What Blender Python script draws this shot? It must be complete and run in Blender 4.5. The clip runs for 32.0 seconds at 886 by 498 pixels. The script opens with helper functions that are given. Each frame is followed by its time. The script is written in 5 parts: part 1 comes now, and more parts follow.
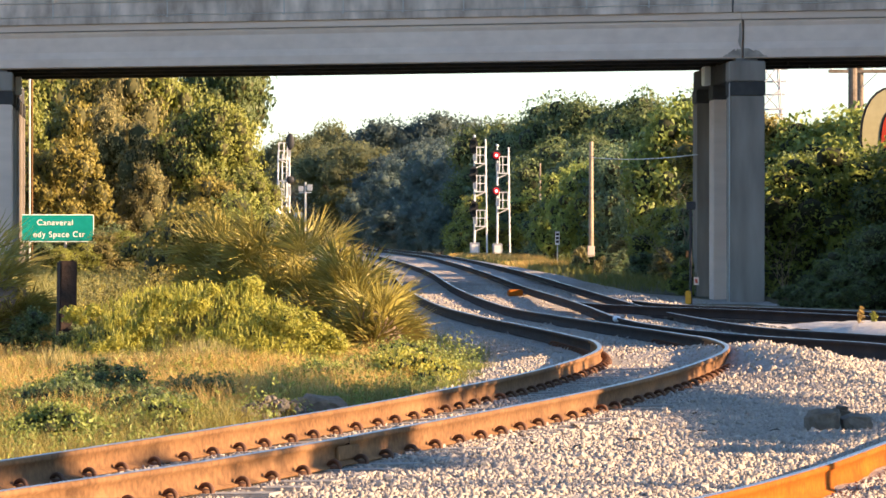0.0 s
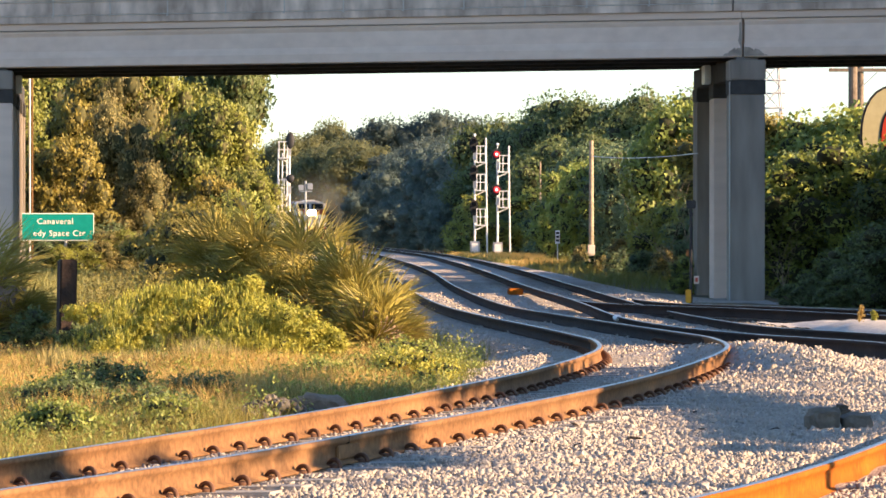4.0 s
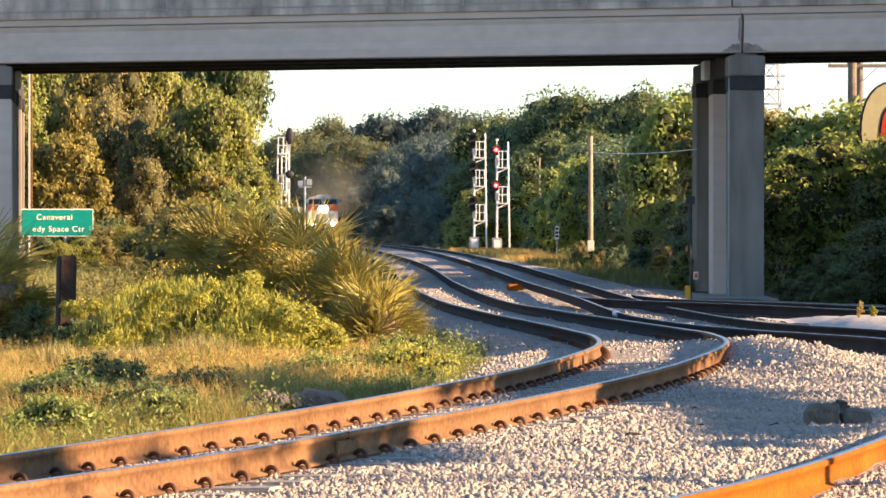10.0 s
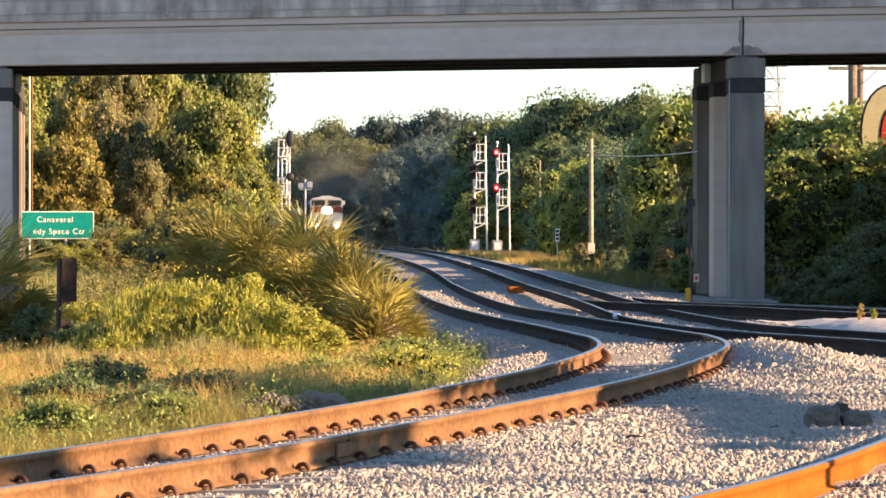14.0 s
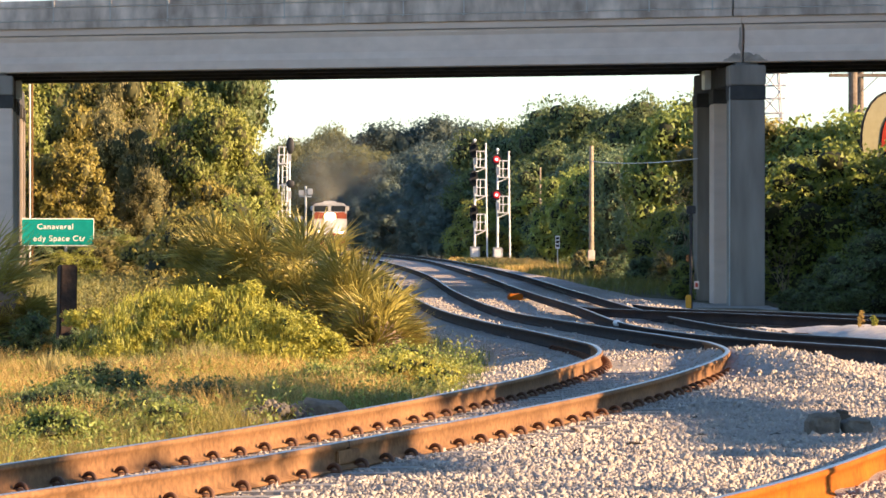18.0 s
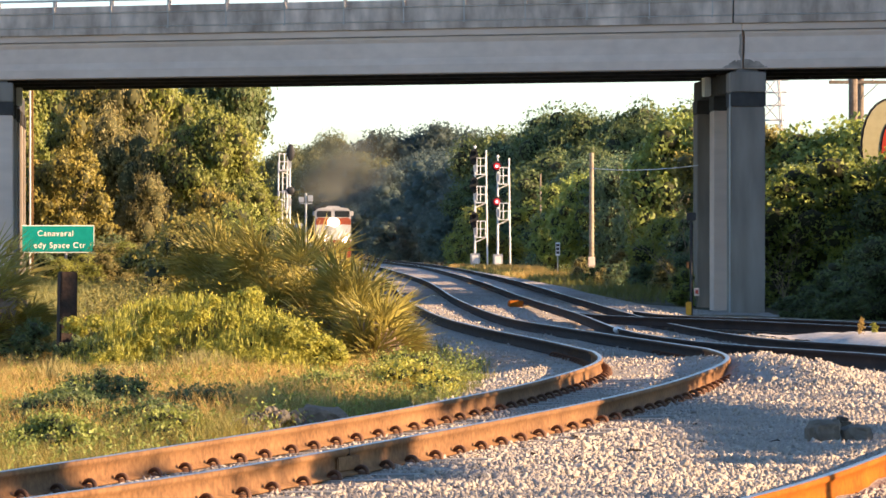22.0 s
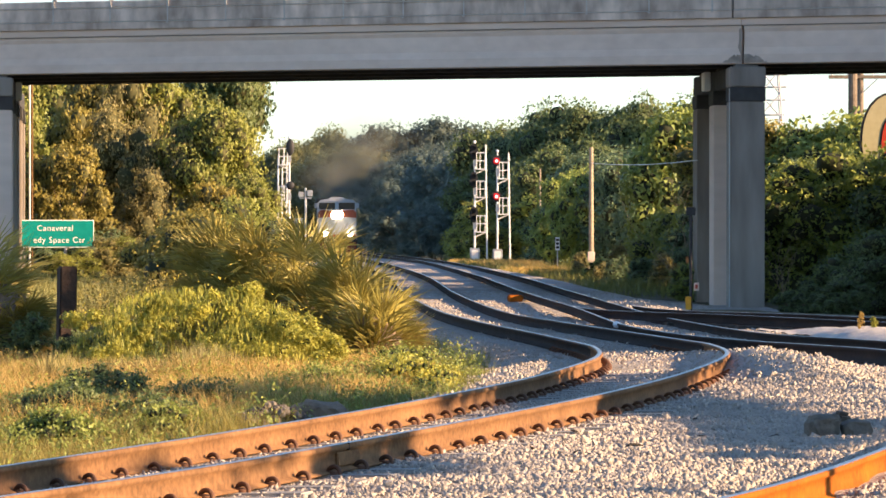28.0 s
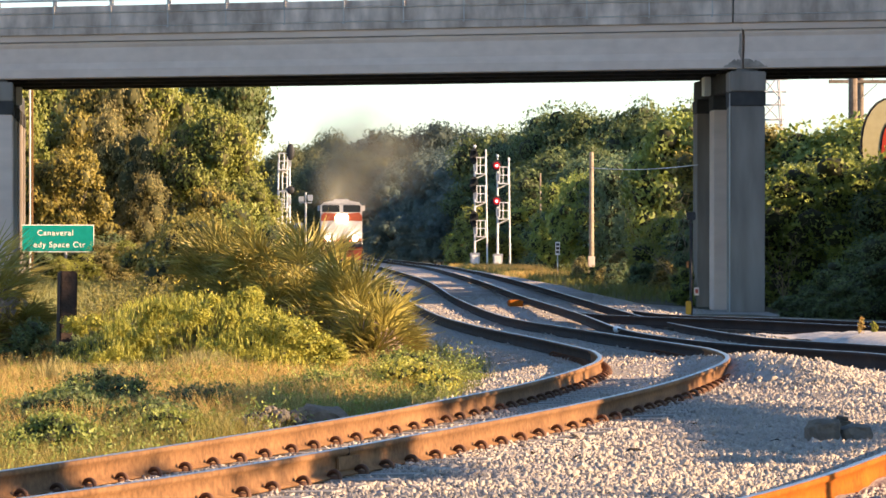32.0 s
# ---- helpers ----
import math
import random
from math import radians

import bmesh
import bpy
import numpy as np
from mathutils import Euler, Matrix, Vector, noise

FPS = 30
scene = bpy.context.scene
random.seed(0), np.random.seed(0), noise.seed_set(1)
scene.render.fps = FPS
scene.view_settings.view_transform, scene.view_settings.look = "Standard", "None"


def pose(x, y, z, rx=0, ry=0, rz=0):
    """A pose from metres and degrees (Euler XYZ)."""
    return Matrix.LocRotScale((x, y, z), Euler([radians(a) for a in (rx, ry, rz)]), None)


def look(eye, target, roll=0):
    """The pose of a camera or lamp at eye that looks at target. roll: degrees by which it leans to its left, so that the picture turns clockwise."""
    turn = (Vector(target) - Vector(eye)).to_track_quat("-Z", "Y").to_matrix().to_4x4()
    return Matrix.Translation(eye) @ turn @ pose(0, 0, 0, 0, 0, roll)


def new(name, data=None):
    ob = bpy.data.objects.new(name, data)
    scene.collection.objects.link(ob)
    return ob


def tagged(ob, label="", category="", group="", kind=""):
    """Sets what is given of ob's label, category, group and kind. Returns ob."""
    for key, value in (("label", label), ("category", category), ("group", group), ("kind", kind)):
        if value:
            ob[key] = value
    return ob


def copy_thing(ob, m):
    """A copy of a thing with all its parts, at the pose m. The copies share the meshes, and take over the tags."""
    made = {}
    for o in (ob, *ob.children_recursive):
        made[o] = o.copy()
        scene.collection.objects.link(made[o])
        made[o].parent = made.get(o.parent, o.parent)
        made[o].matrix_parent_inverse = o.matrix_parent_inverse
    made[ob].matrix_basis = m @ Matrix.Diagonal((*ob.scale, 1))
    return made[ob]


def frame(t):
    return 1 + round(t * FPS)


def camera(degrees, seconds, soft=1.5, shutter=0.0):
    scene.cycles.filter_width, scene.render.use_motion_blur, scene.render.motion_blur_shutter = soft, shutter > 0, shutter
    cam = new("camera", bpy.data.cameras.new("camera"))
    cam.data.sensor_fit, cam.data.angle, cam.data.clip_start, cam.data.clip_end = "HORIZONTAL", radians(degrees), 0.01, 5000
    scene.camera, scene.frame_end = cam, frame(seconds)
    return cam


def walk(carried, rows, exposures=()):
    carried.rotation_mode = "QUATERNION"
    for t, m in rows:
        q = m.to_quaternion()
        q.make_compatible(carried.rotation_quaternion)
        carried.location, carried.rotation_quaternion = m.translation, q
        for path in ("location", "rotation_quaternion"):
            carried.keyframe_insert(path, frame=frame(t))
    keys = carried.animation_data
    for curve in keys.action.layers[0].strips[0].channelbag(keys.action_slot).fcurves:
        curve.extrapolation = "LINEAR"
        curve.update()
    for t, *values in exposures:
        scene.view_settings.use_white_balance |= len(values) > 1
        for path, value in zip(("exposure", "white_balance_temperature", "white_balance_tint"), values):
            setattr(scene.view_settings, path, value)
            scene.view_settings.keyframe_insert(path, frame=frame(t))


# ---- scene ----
# ---------------------------------------------------------------- camera
RAIL_TOP = 0.20
EYE = 1.64
TILTS = [
    (0, -0.226, -0.005), (0.5, -0.212, -0.005), (1, -0.196, -0.010), (1.5, -0.182, -0.003), (2, -0.179, -0.005),
    (2.5, -0.194, -0.007), (3, -0.214, -0.009), (3.5, -0.231, -0.003), (5.5, -0.261, -0.002), (6, -0.269, -0.005),
    (6.5, -0.279, -0.005), (7, -0.250, -0.002), (7.5, -0.238, -0.002), (8, -0.261, -0.005), (8.5, -0.271, -0.007),
    (9, -0.290, -0.008), (9.5, -0.301, -0.008), (10, -0.302, -0.012), (10.5, -0.320, -0.013), (11, -0.338, -0.011),
    (11.5, -0.340, -0.010), (12, -0.328, -0.007), (12.5, -0.328, -0.007), (13, -0.298, -0.005), (13.5, -0.297, -0.009),
    (14, -0.268, -0.006), (14.5, -0.243, -0.007), (16.5, -0.159, -0.008), (17, -0.173, -0.009), (17.5, -0.185, -0.009),
    (18, -0.170, -0.002), (18.5, -0.161, -0.005), (19, -0.138, -0.005), (19.5, -0.139, -0.006), (20, -0.145, -0.007),
    (20.5, -0.122, -0.005), (21, -0.098, -0.011), (21.5, -0.074, -0.007), (22, -0.075, 0.001), (22.5, -0.063, 0.001),
    (23, -0.063, 0.000), (23.5, -0.065, 0.001), (24, -0.064, 0.001), (24.5, -0.093, -0.001), (25, -0.100, 0.000),
    (25.5, -0.124, 0.000), (27.5, -0.172, -0.004), (28, -0.148, -0.004), (28.5, -0.135, -0.004), (29, -0.132, -0.001),
    (29.5, -0.136, -0.003), (30, -0.135, -0.002), (30.5, -0.125, -0.002), (31, -0.120, -0.002), (31.5, -0.099, -0.002),
    (32, -0.083, -0.001),
]

cam = camera(12.262, 32.0, soft=1.6)
walk(cam, [(t, pose(0, 0, EYE, 90 + tilt, 0, turn)) for t, tilt, turn in TILTS], exposures=[(0.0, 1.79, 6400, 15), (32.0, 1.68, 6400, 15)])

# ---------------------------------------------------------------- light
SUN_UP, SUN_BACK = 17.0, 18.0
world = bpy.data.worlds.new("evening_sky")
scene.world = world
world.use_nodes = True
wn = world.node_tree.nodes
sky = wn.new("ShaderNodeTexSky")
sky.sky_type, sky.sun_disc = "NISHITA", False
sky.sun_elevation, sky.sun_rotation = radians(SUN_UP), radians(90 + SUN_BACK)
sky.air_density, sky.dust_density, sky.ozone_density = 1.0, 0.1, 3.5
world.node_tree.links.new(sky.outputs[0], wn["Background"].inputs[0])
wn["Background"].inputs[1].default_value = 0.085
sun = new("sun", bpy.data.lights.new("sun", "SUN"))
sun.data.energy, sun.data.angle, sun.data.color = 5.0, radians(0.6), (1.0, 0.69, 0.40)
to_sun = Vector((math.cos(radians(SUN_UP)) * math.cos(radians(SUN_BACK)),
                 -math.cos(radians(SUN_UP)) * math.sin(radians(SUN_BACK)), math.sin(radians(SUN_UP))))
sun.matrix_world = look(to_sun * 300, (0, 0, 0))


# ---------------------------------------------------------------- materials
def mat(name, dark, light, rough=0.8, grain=6.0, coarse=0.6, metal=0.0, bump=0.3, bump_size=40.0, vary=0.0, dist=0.02, stretch=(1, 1, 1), spec=0.4):
    """Two scales of colour variation between dark and light, fine relief, and a shift from piece to piece."""
    m = bpy.data.materials.new(name)
    m.use_nodes = True
    n, l = m.node_tree.nodes, m.node_tree.links
    b = n["Principled BSDF"]
    b.inputs["Roughness"].default_value, b.inputs["Metallic"].default_value = rough, metal
    b.inputs["Specular IOR Level"].default_value = spec
    tc = n.new("ShaderNodeTexCoord")
    fine, big = n.new("ShaderNodeTexNoise"), n.new("ShaderNodeTexNoise")
    drawn = n.new("ShaderNodeMapping")
    drawn.inputs["Scale"].default_value = stretch
    l.new(tc.outputs["Object"], drawn.inputs["Vector"])
    for t, s, d in ((fine, grain, 6), (big, coarse, 3)):
        t.inputs["Scale"].default_value, t.inputs["Detail"].default_value = s, d
        l.new(drawn.outputs[0], t.inputs["Vector"])
    add = n.new("ShaderNodeMath")
    add.operation = "ADD"
    l.new(fine.outputs[0], add.inputs[0])
    l.new(big.outputs[0], add.inputs[1])
    last = add
    if vary:
        info, geo = n.new("ShaderNodeObjectInfo"), n.new("ShaderNodeNewGeometry")
        for src in (info.outputs["Random"], geo.outputs["Random Per Island"]):
            mul = n.new("ShaderNodeMath")
            mul.operation, mul.inputs[1].default_value = "MULTIPLY_ADD", vary
            l.new(src, mul.inputs[0])
            l.new(last.outputs[0], mul.inputs[2])
            last = mul
    mr = n.new("ShaderNodeMapRange")
    mr.inputs[1].default_value, mr.inputs[2].default_value = 0.65, 1.35 + 2 * vary
    l.new(last.outputs[0], mr.inputs[0])
    ramp = n.new("ShaderNodeMix")
    ramp.data_type = "RGBA"
    ramp.inputs["A"].default_value, ramp.inputs["B"].default_value = (*dark, 1), (*light, 1)
    l.new(mr.outputs[0], ramp.inputs["Factor"])
    l.new(ramp.outputs["Result"], b.inputs["Base Color"])
    if bump:
        bt, bn = n.new("ShaderNodeTexNoise"), n.new("ShaderNodeBump")
        bt.inputs["Scale"].default_value = bump_size
        bt.inputs["Detail"].default_value = 5
        bn.inputs["Strength"].default_value, bn.inputs["Distance"].default_value = bump, dist
        l.new(tc.outputs["Object"], bt.inputs["Vector"])
        l.new(bt.outputs[0], bn.inputs["Height"])
        l.new(bn.outputs[0], b.inputs["Normal"])
    return m


def leaf_mat(name, dark, light, rough=0.55, shine=0.35, through_light=0.30, vary=0.2):
    """Thin leaves: some of the light passes through them, and each differs from the next."""
    m = mat(name, dark, light, rough=rough, grain=7.0, coarse=2.2, bump=0, vary=vary)
    n, l = m.node_tree.nodes, m.node_tree.links
    b = n["Principled BSDF"]
    b.inputs["Specular IOR Level"].default_value = shine
    col = b.inputs["Base Color"].links[0].from_socket
    tr, mix = n.new("ShaderNodeBsdfTranslucent"), n.new("ShaderNodeMixShader")
    mix.inputs[0].default_value = through_light
    l.new(col, tr.inputs["Color"])
    l.new(b.outputs[0], mix.inputs[1])
    l.new(tr.outputs[0], mix.inputs[2])
    l.new(mix.outputs[0], n["Material Output"].inputs[0])
    return m


def glow(name, color, strength):
    m = bpy.data.materials.new(name)
    m.use_nodes = True
    b = m.node_tree.nodes["Principled BSDF"]
    b.inputs["Base Color"].default_value = (*color, 1)
    b.inputs["Emission Color"].default_value, b.inputs["Emission Strength"].default_value = (*color, 1), strength
    return m


M = dict(
    soil=mat("soil", (0.06, 0.05, 0.025), (0.16, 0.13, 0.06), 0.95, 5, 0.3, bump=0.6, bump_size=15),
    ballast=mat("ballast", (0.26, 0.228, 0.195), (0.51, 0.445, 0.375), 0.9, 28, 0.5, bump=1.0, bump_size=30, dist=0.05),
    stone=mat("crushed_stone", (0.25, 0.215, 0.178), (0.51, 0.44, 0.355), 0.9, 18, 0.7, bump=0.2, vary=0.8),
    rail_orange=mat("fresh_rust", (0.18, 0.050, 0.006), (0.40, 0.128, 0.013), 0.85, 22, 1.2, bump=0.25, bump_size=60, dist=0.004, spec=0.1),
    # near-black that stands in for shade on the rails; also fills the joint gap
    shade_black=mat("rail_shade_black", (0.012, 0.010, 0.009), (0.04, 0.028, 0.022), 0.85, 30, 1.5, bump=0.3, spec=0.15),
    # oily rail colour, made darker to hold the shade on the far rails
    rail_dark=mat("oily_shaded_rail", (0.018, 0.013, 0.011), (0.055, 0.034, 0.025), 0.9, 22, 1.2, spec=0.12, bump=0.25, bump_size=60, dist=0.004),
    rail=mat("rusty_rail", (0.095, 0.050, 0.024), (0.27, 0.145, 0.065), 0.85, 22, 1.2, bump=0.25, bump_size=60, dist=0.004, spec=0.12),
    tread=mat("polished_tread", (0.34, 0.33, 0.32), (0.5, 0.49, 0.47), 0.32, 30, 2, metal=0.9, bump=0),
    clip=mat("rusty_clip", (0.06, 0.03, 0.018), (0.17, 0.08, 0.04), 0.8, 40, 4, bump=0.2, vary=0.4),
    tie=mat("concrete_tie", (0.22, 0.20, 0.17), (0.40, 0.37, 0.32), 0.9, 25, 2, bump=0.3, vary=0.3),
    woodtie=mat("old_wooden_tie", (0.035, 0.028, 0.022), (0.11, 0.085, 0.06), 0.9, 14, 2, bump=0.5, vary=0.3),
    concrete=mat("weathered_concrete", (0.625, 0.485, 0.388), (0.77, 0.61, 0.493), 0.88, 2.0, 0.3, bump=0.2, bump_size=25, stretch=(0.35, 1, 1.6)),
    parapet=mat("stained_parapet_concrete", (0.23, 0.174, 0.135), (0.81, 0.655, 0.535), 0.9, 2.4, 0.8, bump=0.25, bump_size=20, stretch=(1, 1, 0.45)),
    # near-black concrete: shade under the deck and on caps, stain on column heads
    soffit=mat("shade_and_stain_concrete", (0.03, 0.028, 0.026), (0.075, 0.07, 0.065), 0.9, 2.5, 0.6, bump=0.2),
    pale=mat("pale_concrete", (0.40, 0.37, 0.33), (0.56, 0.53, 0.48), 0.88, 5, 1.0, bump=0.2, bump_size=25),
    stained=mat("dark_stained_concrete", (0.10, 0.09, 0.08), (0.23, 0.205, 0.18), 0.9, 2.5, 0.6, bump=0.2),
    damp=mat("damp_stained_concrete", (0.20, 0.165, 0.132), (0.46, 0.37, 0.30), 0.9, 3.5, 1.2, bump=0.15),
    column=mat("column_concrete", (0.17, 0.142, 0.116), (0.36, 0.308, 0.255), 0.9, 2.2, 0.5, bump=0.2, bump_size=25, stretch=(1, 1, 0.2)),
    oldstone=mat("dirty_concrete", (0.10, 0.085, 0.065), (0.20, 0.17, 0.13), 0.95, 20, 4, bump=0.5, bump_size=30),
    sand=mat("pale_sand", (0.36, 0.33, 0.29), (0.66, 0.61, 0.54), 0.95, 14, 1.6, bump=0.8, bump_size=25, spec=0.1),
    smoke=None,
    earth=mat("bare_earth", (0.12, 0.085, 0.055), (0.26, 0.18, 0.12), 0.95, 20, 3, bump=0.6, bump_size=25),
    # heart colours: the shade inside a crown, darker and paler
    heart_shade=mat("dark_crown_shade", (0.02, 0.022, 0.010), (0.05, 0.055, 0.022), 0.9, 30, 6, bump=0),
    heart_shade_olive=mat("olive_crown_shade", (0.05, 0.052, 0.016), (0.11, 0.10, 0.034), 0.9, 30, 6, bump=0),
    bark=mat("bark", (0.06, 0.045, 0.03), (0.17, 0.13, 0.09), 0.9, 10, 1.5, bump=0.7, bump_size=20),
    post=mat("dark_timber", (0.014, 0.009, 0.006), (0.055, 0.029, 0.016), 0.85, 12, 2, bump=0.6, bump_size=18),
    pole=mat("pole_timber", (0.22, 0.165, 0.11), (0.44, 0.35, 0.24), 0.85, 8, 1, bump=0.5, bump_size=18),
    greypole=mat("weathered_pole_timber", (0.11, 0.085, 0.06), (0.24, 0.19, 0.14), 0.85, 8, 1, bump=0.5, bump_size=18),
    white=mat("white_painted_steel", (0.62, 0.61, 0.58), (0.82, 0.81, 0.78), 0.5, 9, 1, bump=0.05),
    black=mat("black_painted_steel", (0.012, 0.012, 0.013), (0.03, 0.03, 0.03), 0.6, 9, 1, bump=0.05),
    green=mat("green_sign_sheet", (0.0, 0.17, 0.155), (0.003, 0.23, 0.215), 0.45, 5, 1, bump=0, spec=0.15),
    signwhite=mat("white_sign_sheet", (0.72, 0.74, 0.72), (0.84, 0.85, 0.83), 0.45, 5, 1, bump=0),
    yellow=mat("yellow_enamel", (0.55, 0.25, 0.01), (0.75, 0.38, 0.02), 0.5, 8, 1, bump=0.05),
    red_paint=mat("red_enamel", (0.36, 0.03, 0.015), (0.48, 0.05, 0.02), 0.45, 8, 1, bump=0.05),
    cream=mat("cream_panel", (0.36, 0.32, 0.18), (0.46, 0.42, 0.24), 0.5, 5, 0.7, bump=0),
    loco_white=mat("loco_white_paint", (0.34, 0.335, 0.325), (0.50, 0.49, 0.47), 0.42, 6, 0.7, bump=0.04),
    loco_red=mat("loco_red_paint", (0.20, 0.042, 0.02), (0.30, 0.07, 0.026), 0.42, 6, 0.7, bump=0.04),
    loco_dark=mat("loco_underframe", (0.02, 0.018, 0.016), (0.06, 0.05, 0.045), 0.7, 6, 0.7, bump=0.1),
    glass=mat("dark_cab_glass", (0.012, 0.014, 0.016), (0.02, 0.022, 0.025), 0.12, 4, 1, bump=0),
    steel=mat("galvanised_steel", (0.38, 0.38, 0.37), (0.55, 0.55, 0.53), 0.45, 12, 2, metal=0.6, bump=0.05),
    tower_steel=mat("dull_tower_steel", (0.40, 0.40, 0.41), (0.52, 0.52, 0.53), 0.6, 6, 1, metal=0.2, bump=0.05),
    red_lamp=glow("red_signal_lamp", (0.6, 0.010, 0.012), 0.18),
    red_core=glow("red_signal_core", (1.0, 0.22, 0.22), 1.7),
    head_lamp=glow("headlamp", (1.0, 0.80, 0.48), 14.0),
    leaf_oak=leaf_mat("oak_leaves", (0.048, 0.082, 0.034), (0.235, 0.275, 0.085)),
    # leaf colours of the far trees, with the haze of distance put in
    leaf_far=leaf_mat("hazed_far_leaves", (0.13, 0.145, 0.065), (0.29, 0.295, 0.14), through_light=0.6),
    leaf_mist=leaf_mat("hazed_blue_leaves", (0.085, 0.12, 0.106), (0.148, 0.185, 0.15), through_light=0.55),
    leaf_shady=leaf_mat("hazed_dim_leaves", (0.08, 0.12, 0.107), (0.15, 0.195, 0.158)),
    # kept dark to hold the shade round the bushes by the bridge
    leaf_deep=leaf_mat("shade_dark_leaves", (0.055, 0.085, 0.034), (0.18, 0.215, 0.075)),
    leaf_green=leaf_mat("thicket_leaves", (0.075, 0.106, 0.024), (0.445, 0.445, 0.085)),
    leaf_lime=leaf_mat("lime_leaves", (0.055, 0.100, 0.026), (0.48, 0.53, 0.11)),
    leaf_yellow=leaf_mat("yellowing_leaves", (0.110, 0.106, 0.024), (0.54, 0.43, 0.090)),
    leaf_brown=leaf_mat("dry_brown_leaves", (0.115, 0.100, 0.038), (0.46, 0.39, 0.135)),
    leaf_dark=leaf_mat("shaded_leaves", (0.066, 0.113, 0.060), (0.244, 0.312, 0.136)),
    palm=leaf_mat("palmetto_blades", (0.026, 0.036, 0.011), (0.62, 0.52, 0.125), rough=0.4, shine=0.5, through_light=0.2, vary=0.8),
    palm_dry=leaf_mat("dry_palmetto_blades", (0.22, 0.14, 0.04), (0.42, 0.29, 0.09)),
    weed=leaf_mat("weed_leaves", (0.115, 0.146, 0.022), (0.58, 0.525, 0.082), vary=0.4),
    low_weed=leaf_mat("low_weed_leaves", (0.10, 0.145, 0.032), (0.44, 0.47, 0.10), vary=0.3),
    straw=leaf_mat("straw_grass", (0.32, 0.215, 0.062), (0.63, 0.44, 0.13)),
    near_grass=leaf_mat("mixed_grass", (0.13, 0.122, 0.027), (0.40, 0.315, 0.08)),
    tall_grass=leaf_mat("olive_grass", (0.156, 0.156, 0.042), (0.396, 0.360, 0.120)),
    grass=leaf_mat("green_grass", (0.12, 0.135, 0.027), (0.31, 0.285, 0.078)),
    flower=leaf_mat("yellow_flowers", (0.55, 0.44, 0.04), (0.80, 0.68, 0.10)),
)


# ---------------------------------------------------------------- mesh helpers
def mesh_np(name, verts, faces, material):
    """A mesh from arrays of corners and of faces that all have the same number of corners."""
    me = bpy.data.meshes.new(name)
    verts, faces = np.asarray(verts, np.float32), np.asarray(faces, np.int32)
    k = faces.shape[1]
    me.vertices.add(len(verts))
    me.vertices.foreach_set("co", verts.ravel())
    me.loops.add(faces.size)
    me.loops.foreach_set("vertex_index", faces.ravel())
    me.polygons.add(len(faces))
    me.polygons.foreach_set("loop_start", np.arange(0, faces.size, k, dtype=np.int32))
    me.update(calc_edges=True)
    me.materials.append(material)
    return me


def part(name, bm, material, parent=None, label=""):
    """One mesh object from a bmesh or a mesh, under its thing or part."""
    if isinstance(bm, bmesh.types.BMesh):
        me = bpy.data.meshes.new(name)
        bm.to_mesh(me)
        bm.free()
        me.materials.append(material)
    else:
        me = bm
    ob = new(name, me)
    if parent is not None:
        ob.parent = parent
    if label:
        ob["label"] = label
    return ob


def thing(name, m, label, category, group="", kind=""):
    ob = new(name)
    ob.matrix_world = m
    return tagged(ob, label, category, group, kind)


def box(bm, x0, x1, y0, y1, z0, z1, bevel=0.0):
    made = bmesh.ops.create_cube(bm, size=1)["verts"]
    for v in made:
        v.co = Vector(((x0 + x1) / 2 + v.co.x * (x1 - x0), (y0 + y1) / 2 + v.co.y * (y1 - y0), (z0 + z1) / 2 + v.co.z * (z1 - z0)))
    if bevel:
        bmesh.ops.bevel(bm, geom=list({e for v in made for e in v.link_edges}), offset=bevel, segments=2, affect="EDGES")
    return bm


def boxed(*a, bevel=0.01):
    return box(bmesh.new(), *a, bevel=bevel)


def rod(bm, a, b, r0, r1=None, sides=8):
    a, b = Vector(a), Vector(b)
    r1 = r0 if r1 is None else r1
    m = Matrix.Translation((a + b) / 2) @ (b - a).to_track_quat("Z", "Y").to_matrix().to_4x4()
    bmesh.ops.create_cone(bm, cap_ends=True, segments=sides, radius1=r0, radius2=r1, depth=(b - a).length, matrix=m)
    return bm


def rodded(*a, **k):
    return rod(bmesh.new(), *a, **k)


def prism(outline, y0, y1):
    """A bmesh of an outline in x and z, drawn out from y0 to y1."""
    bm = bmesh.new()
    ring = [bm.verts.new((x, y0, z)) for x, z in outline]
    face = bm.faces.new(ring)
    out = bmesh.ops.extrude_face_region(bm, geom=[face])["geom"]
    for v in out:
        if isinstance(v, bmesh.types.BMVert):
            v.co.y = y1
    bmesh.ops.recalc_face_normals(bm, faces=bm.faces)
    return bm


def sweep(name, path, outline, material, closed=True):
    """The outline (sideways, up) swept along stations of (place, right-hand way, up)."""
    k, verts = len(outline), []
    for p, right, up in path:
        verts += [tuple(p + right * a + up * b) for a, b in outline]
    last = k if closed else k - 1
    faces = [(i * k + j, i * k + (j + 1) % k, (i + 1) * k + (j + 1) % k, (i + 1) * k + j)
             for i in range(len(path) - 1) for j in range(last)]
    return mesh_np(name, verts, faces, material)


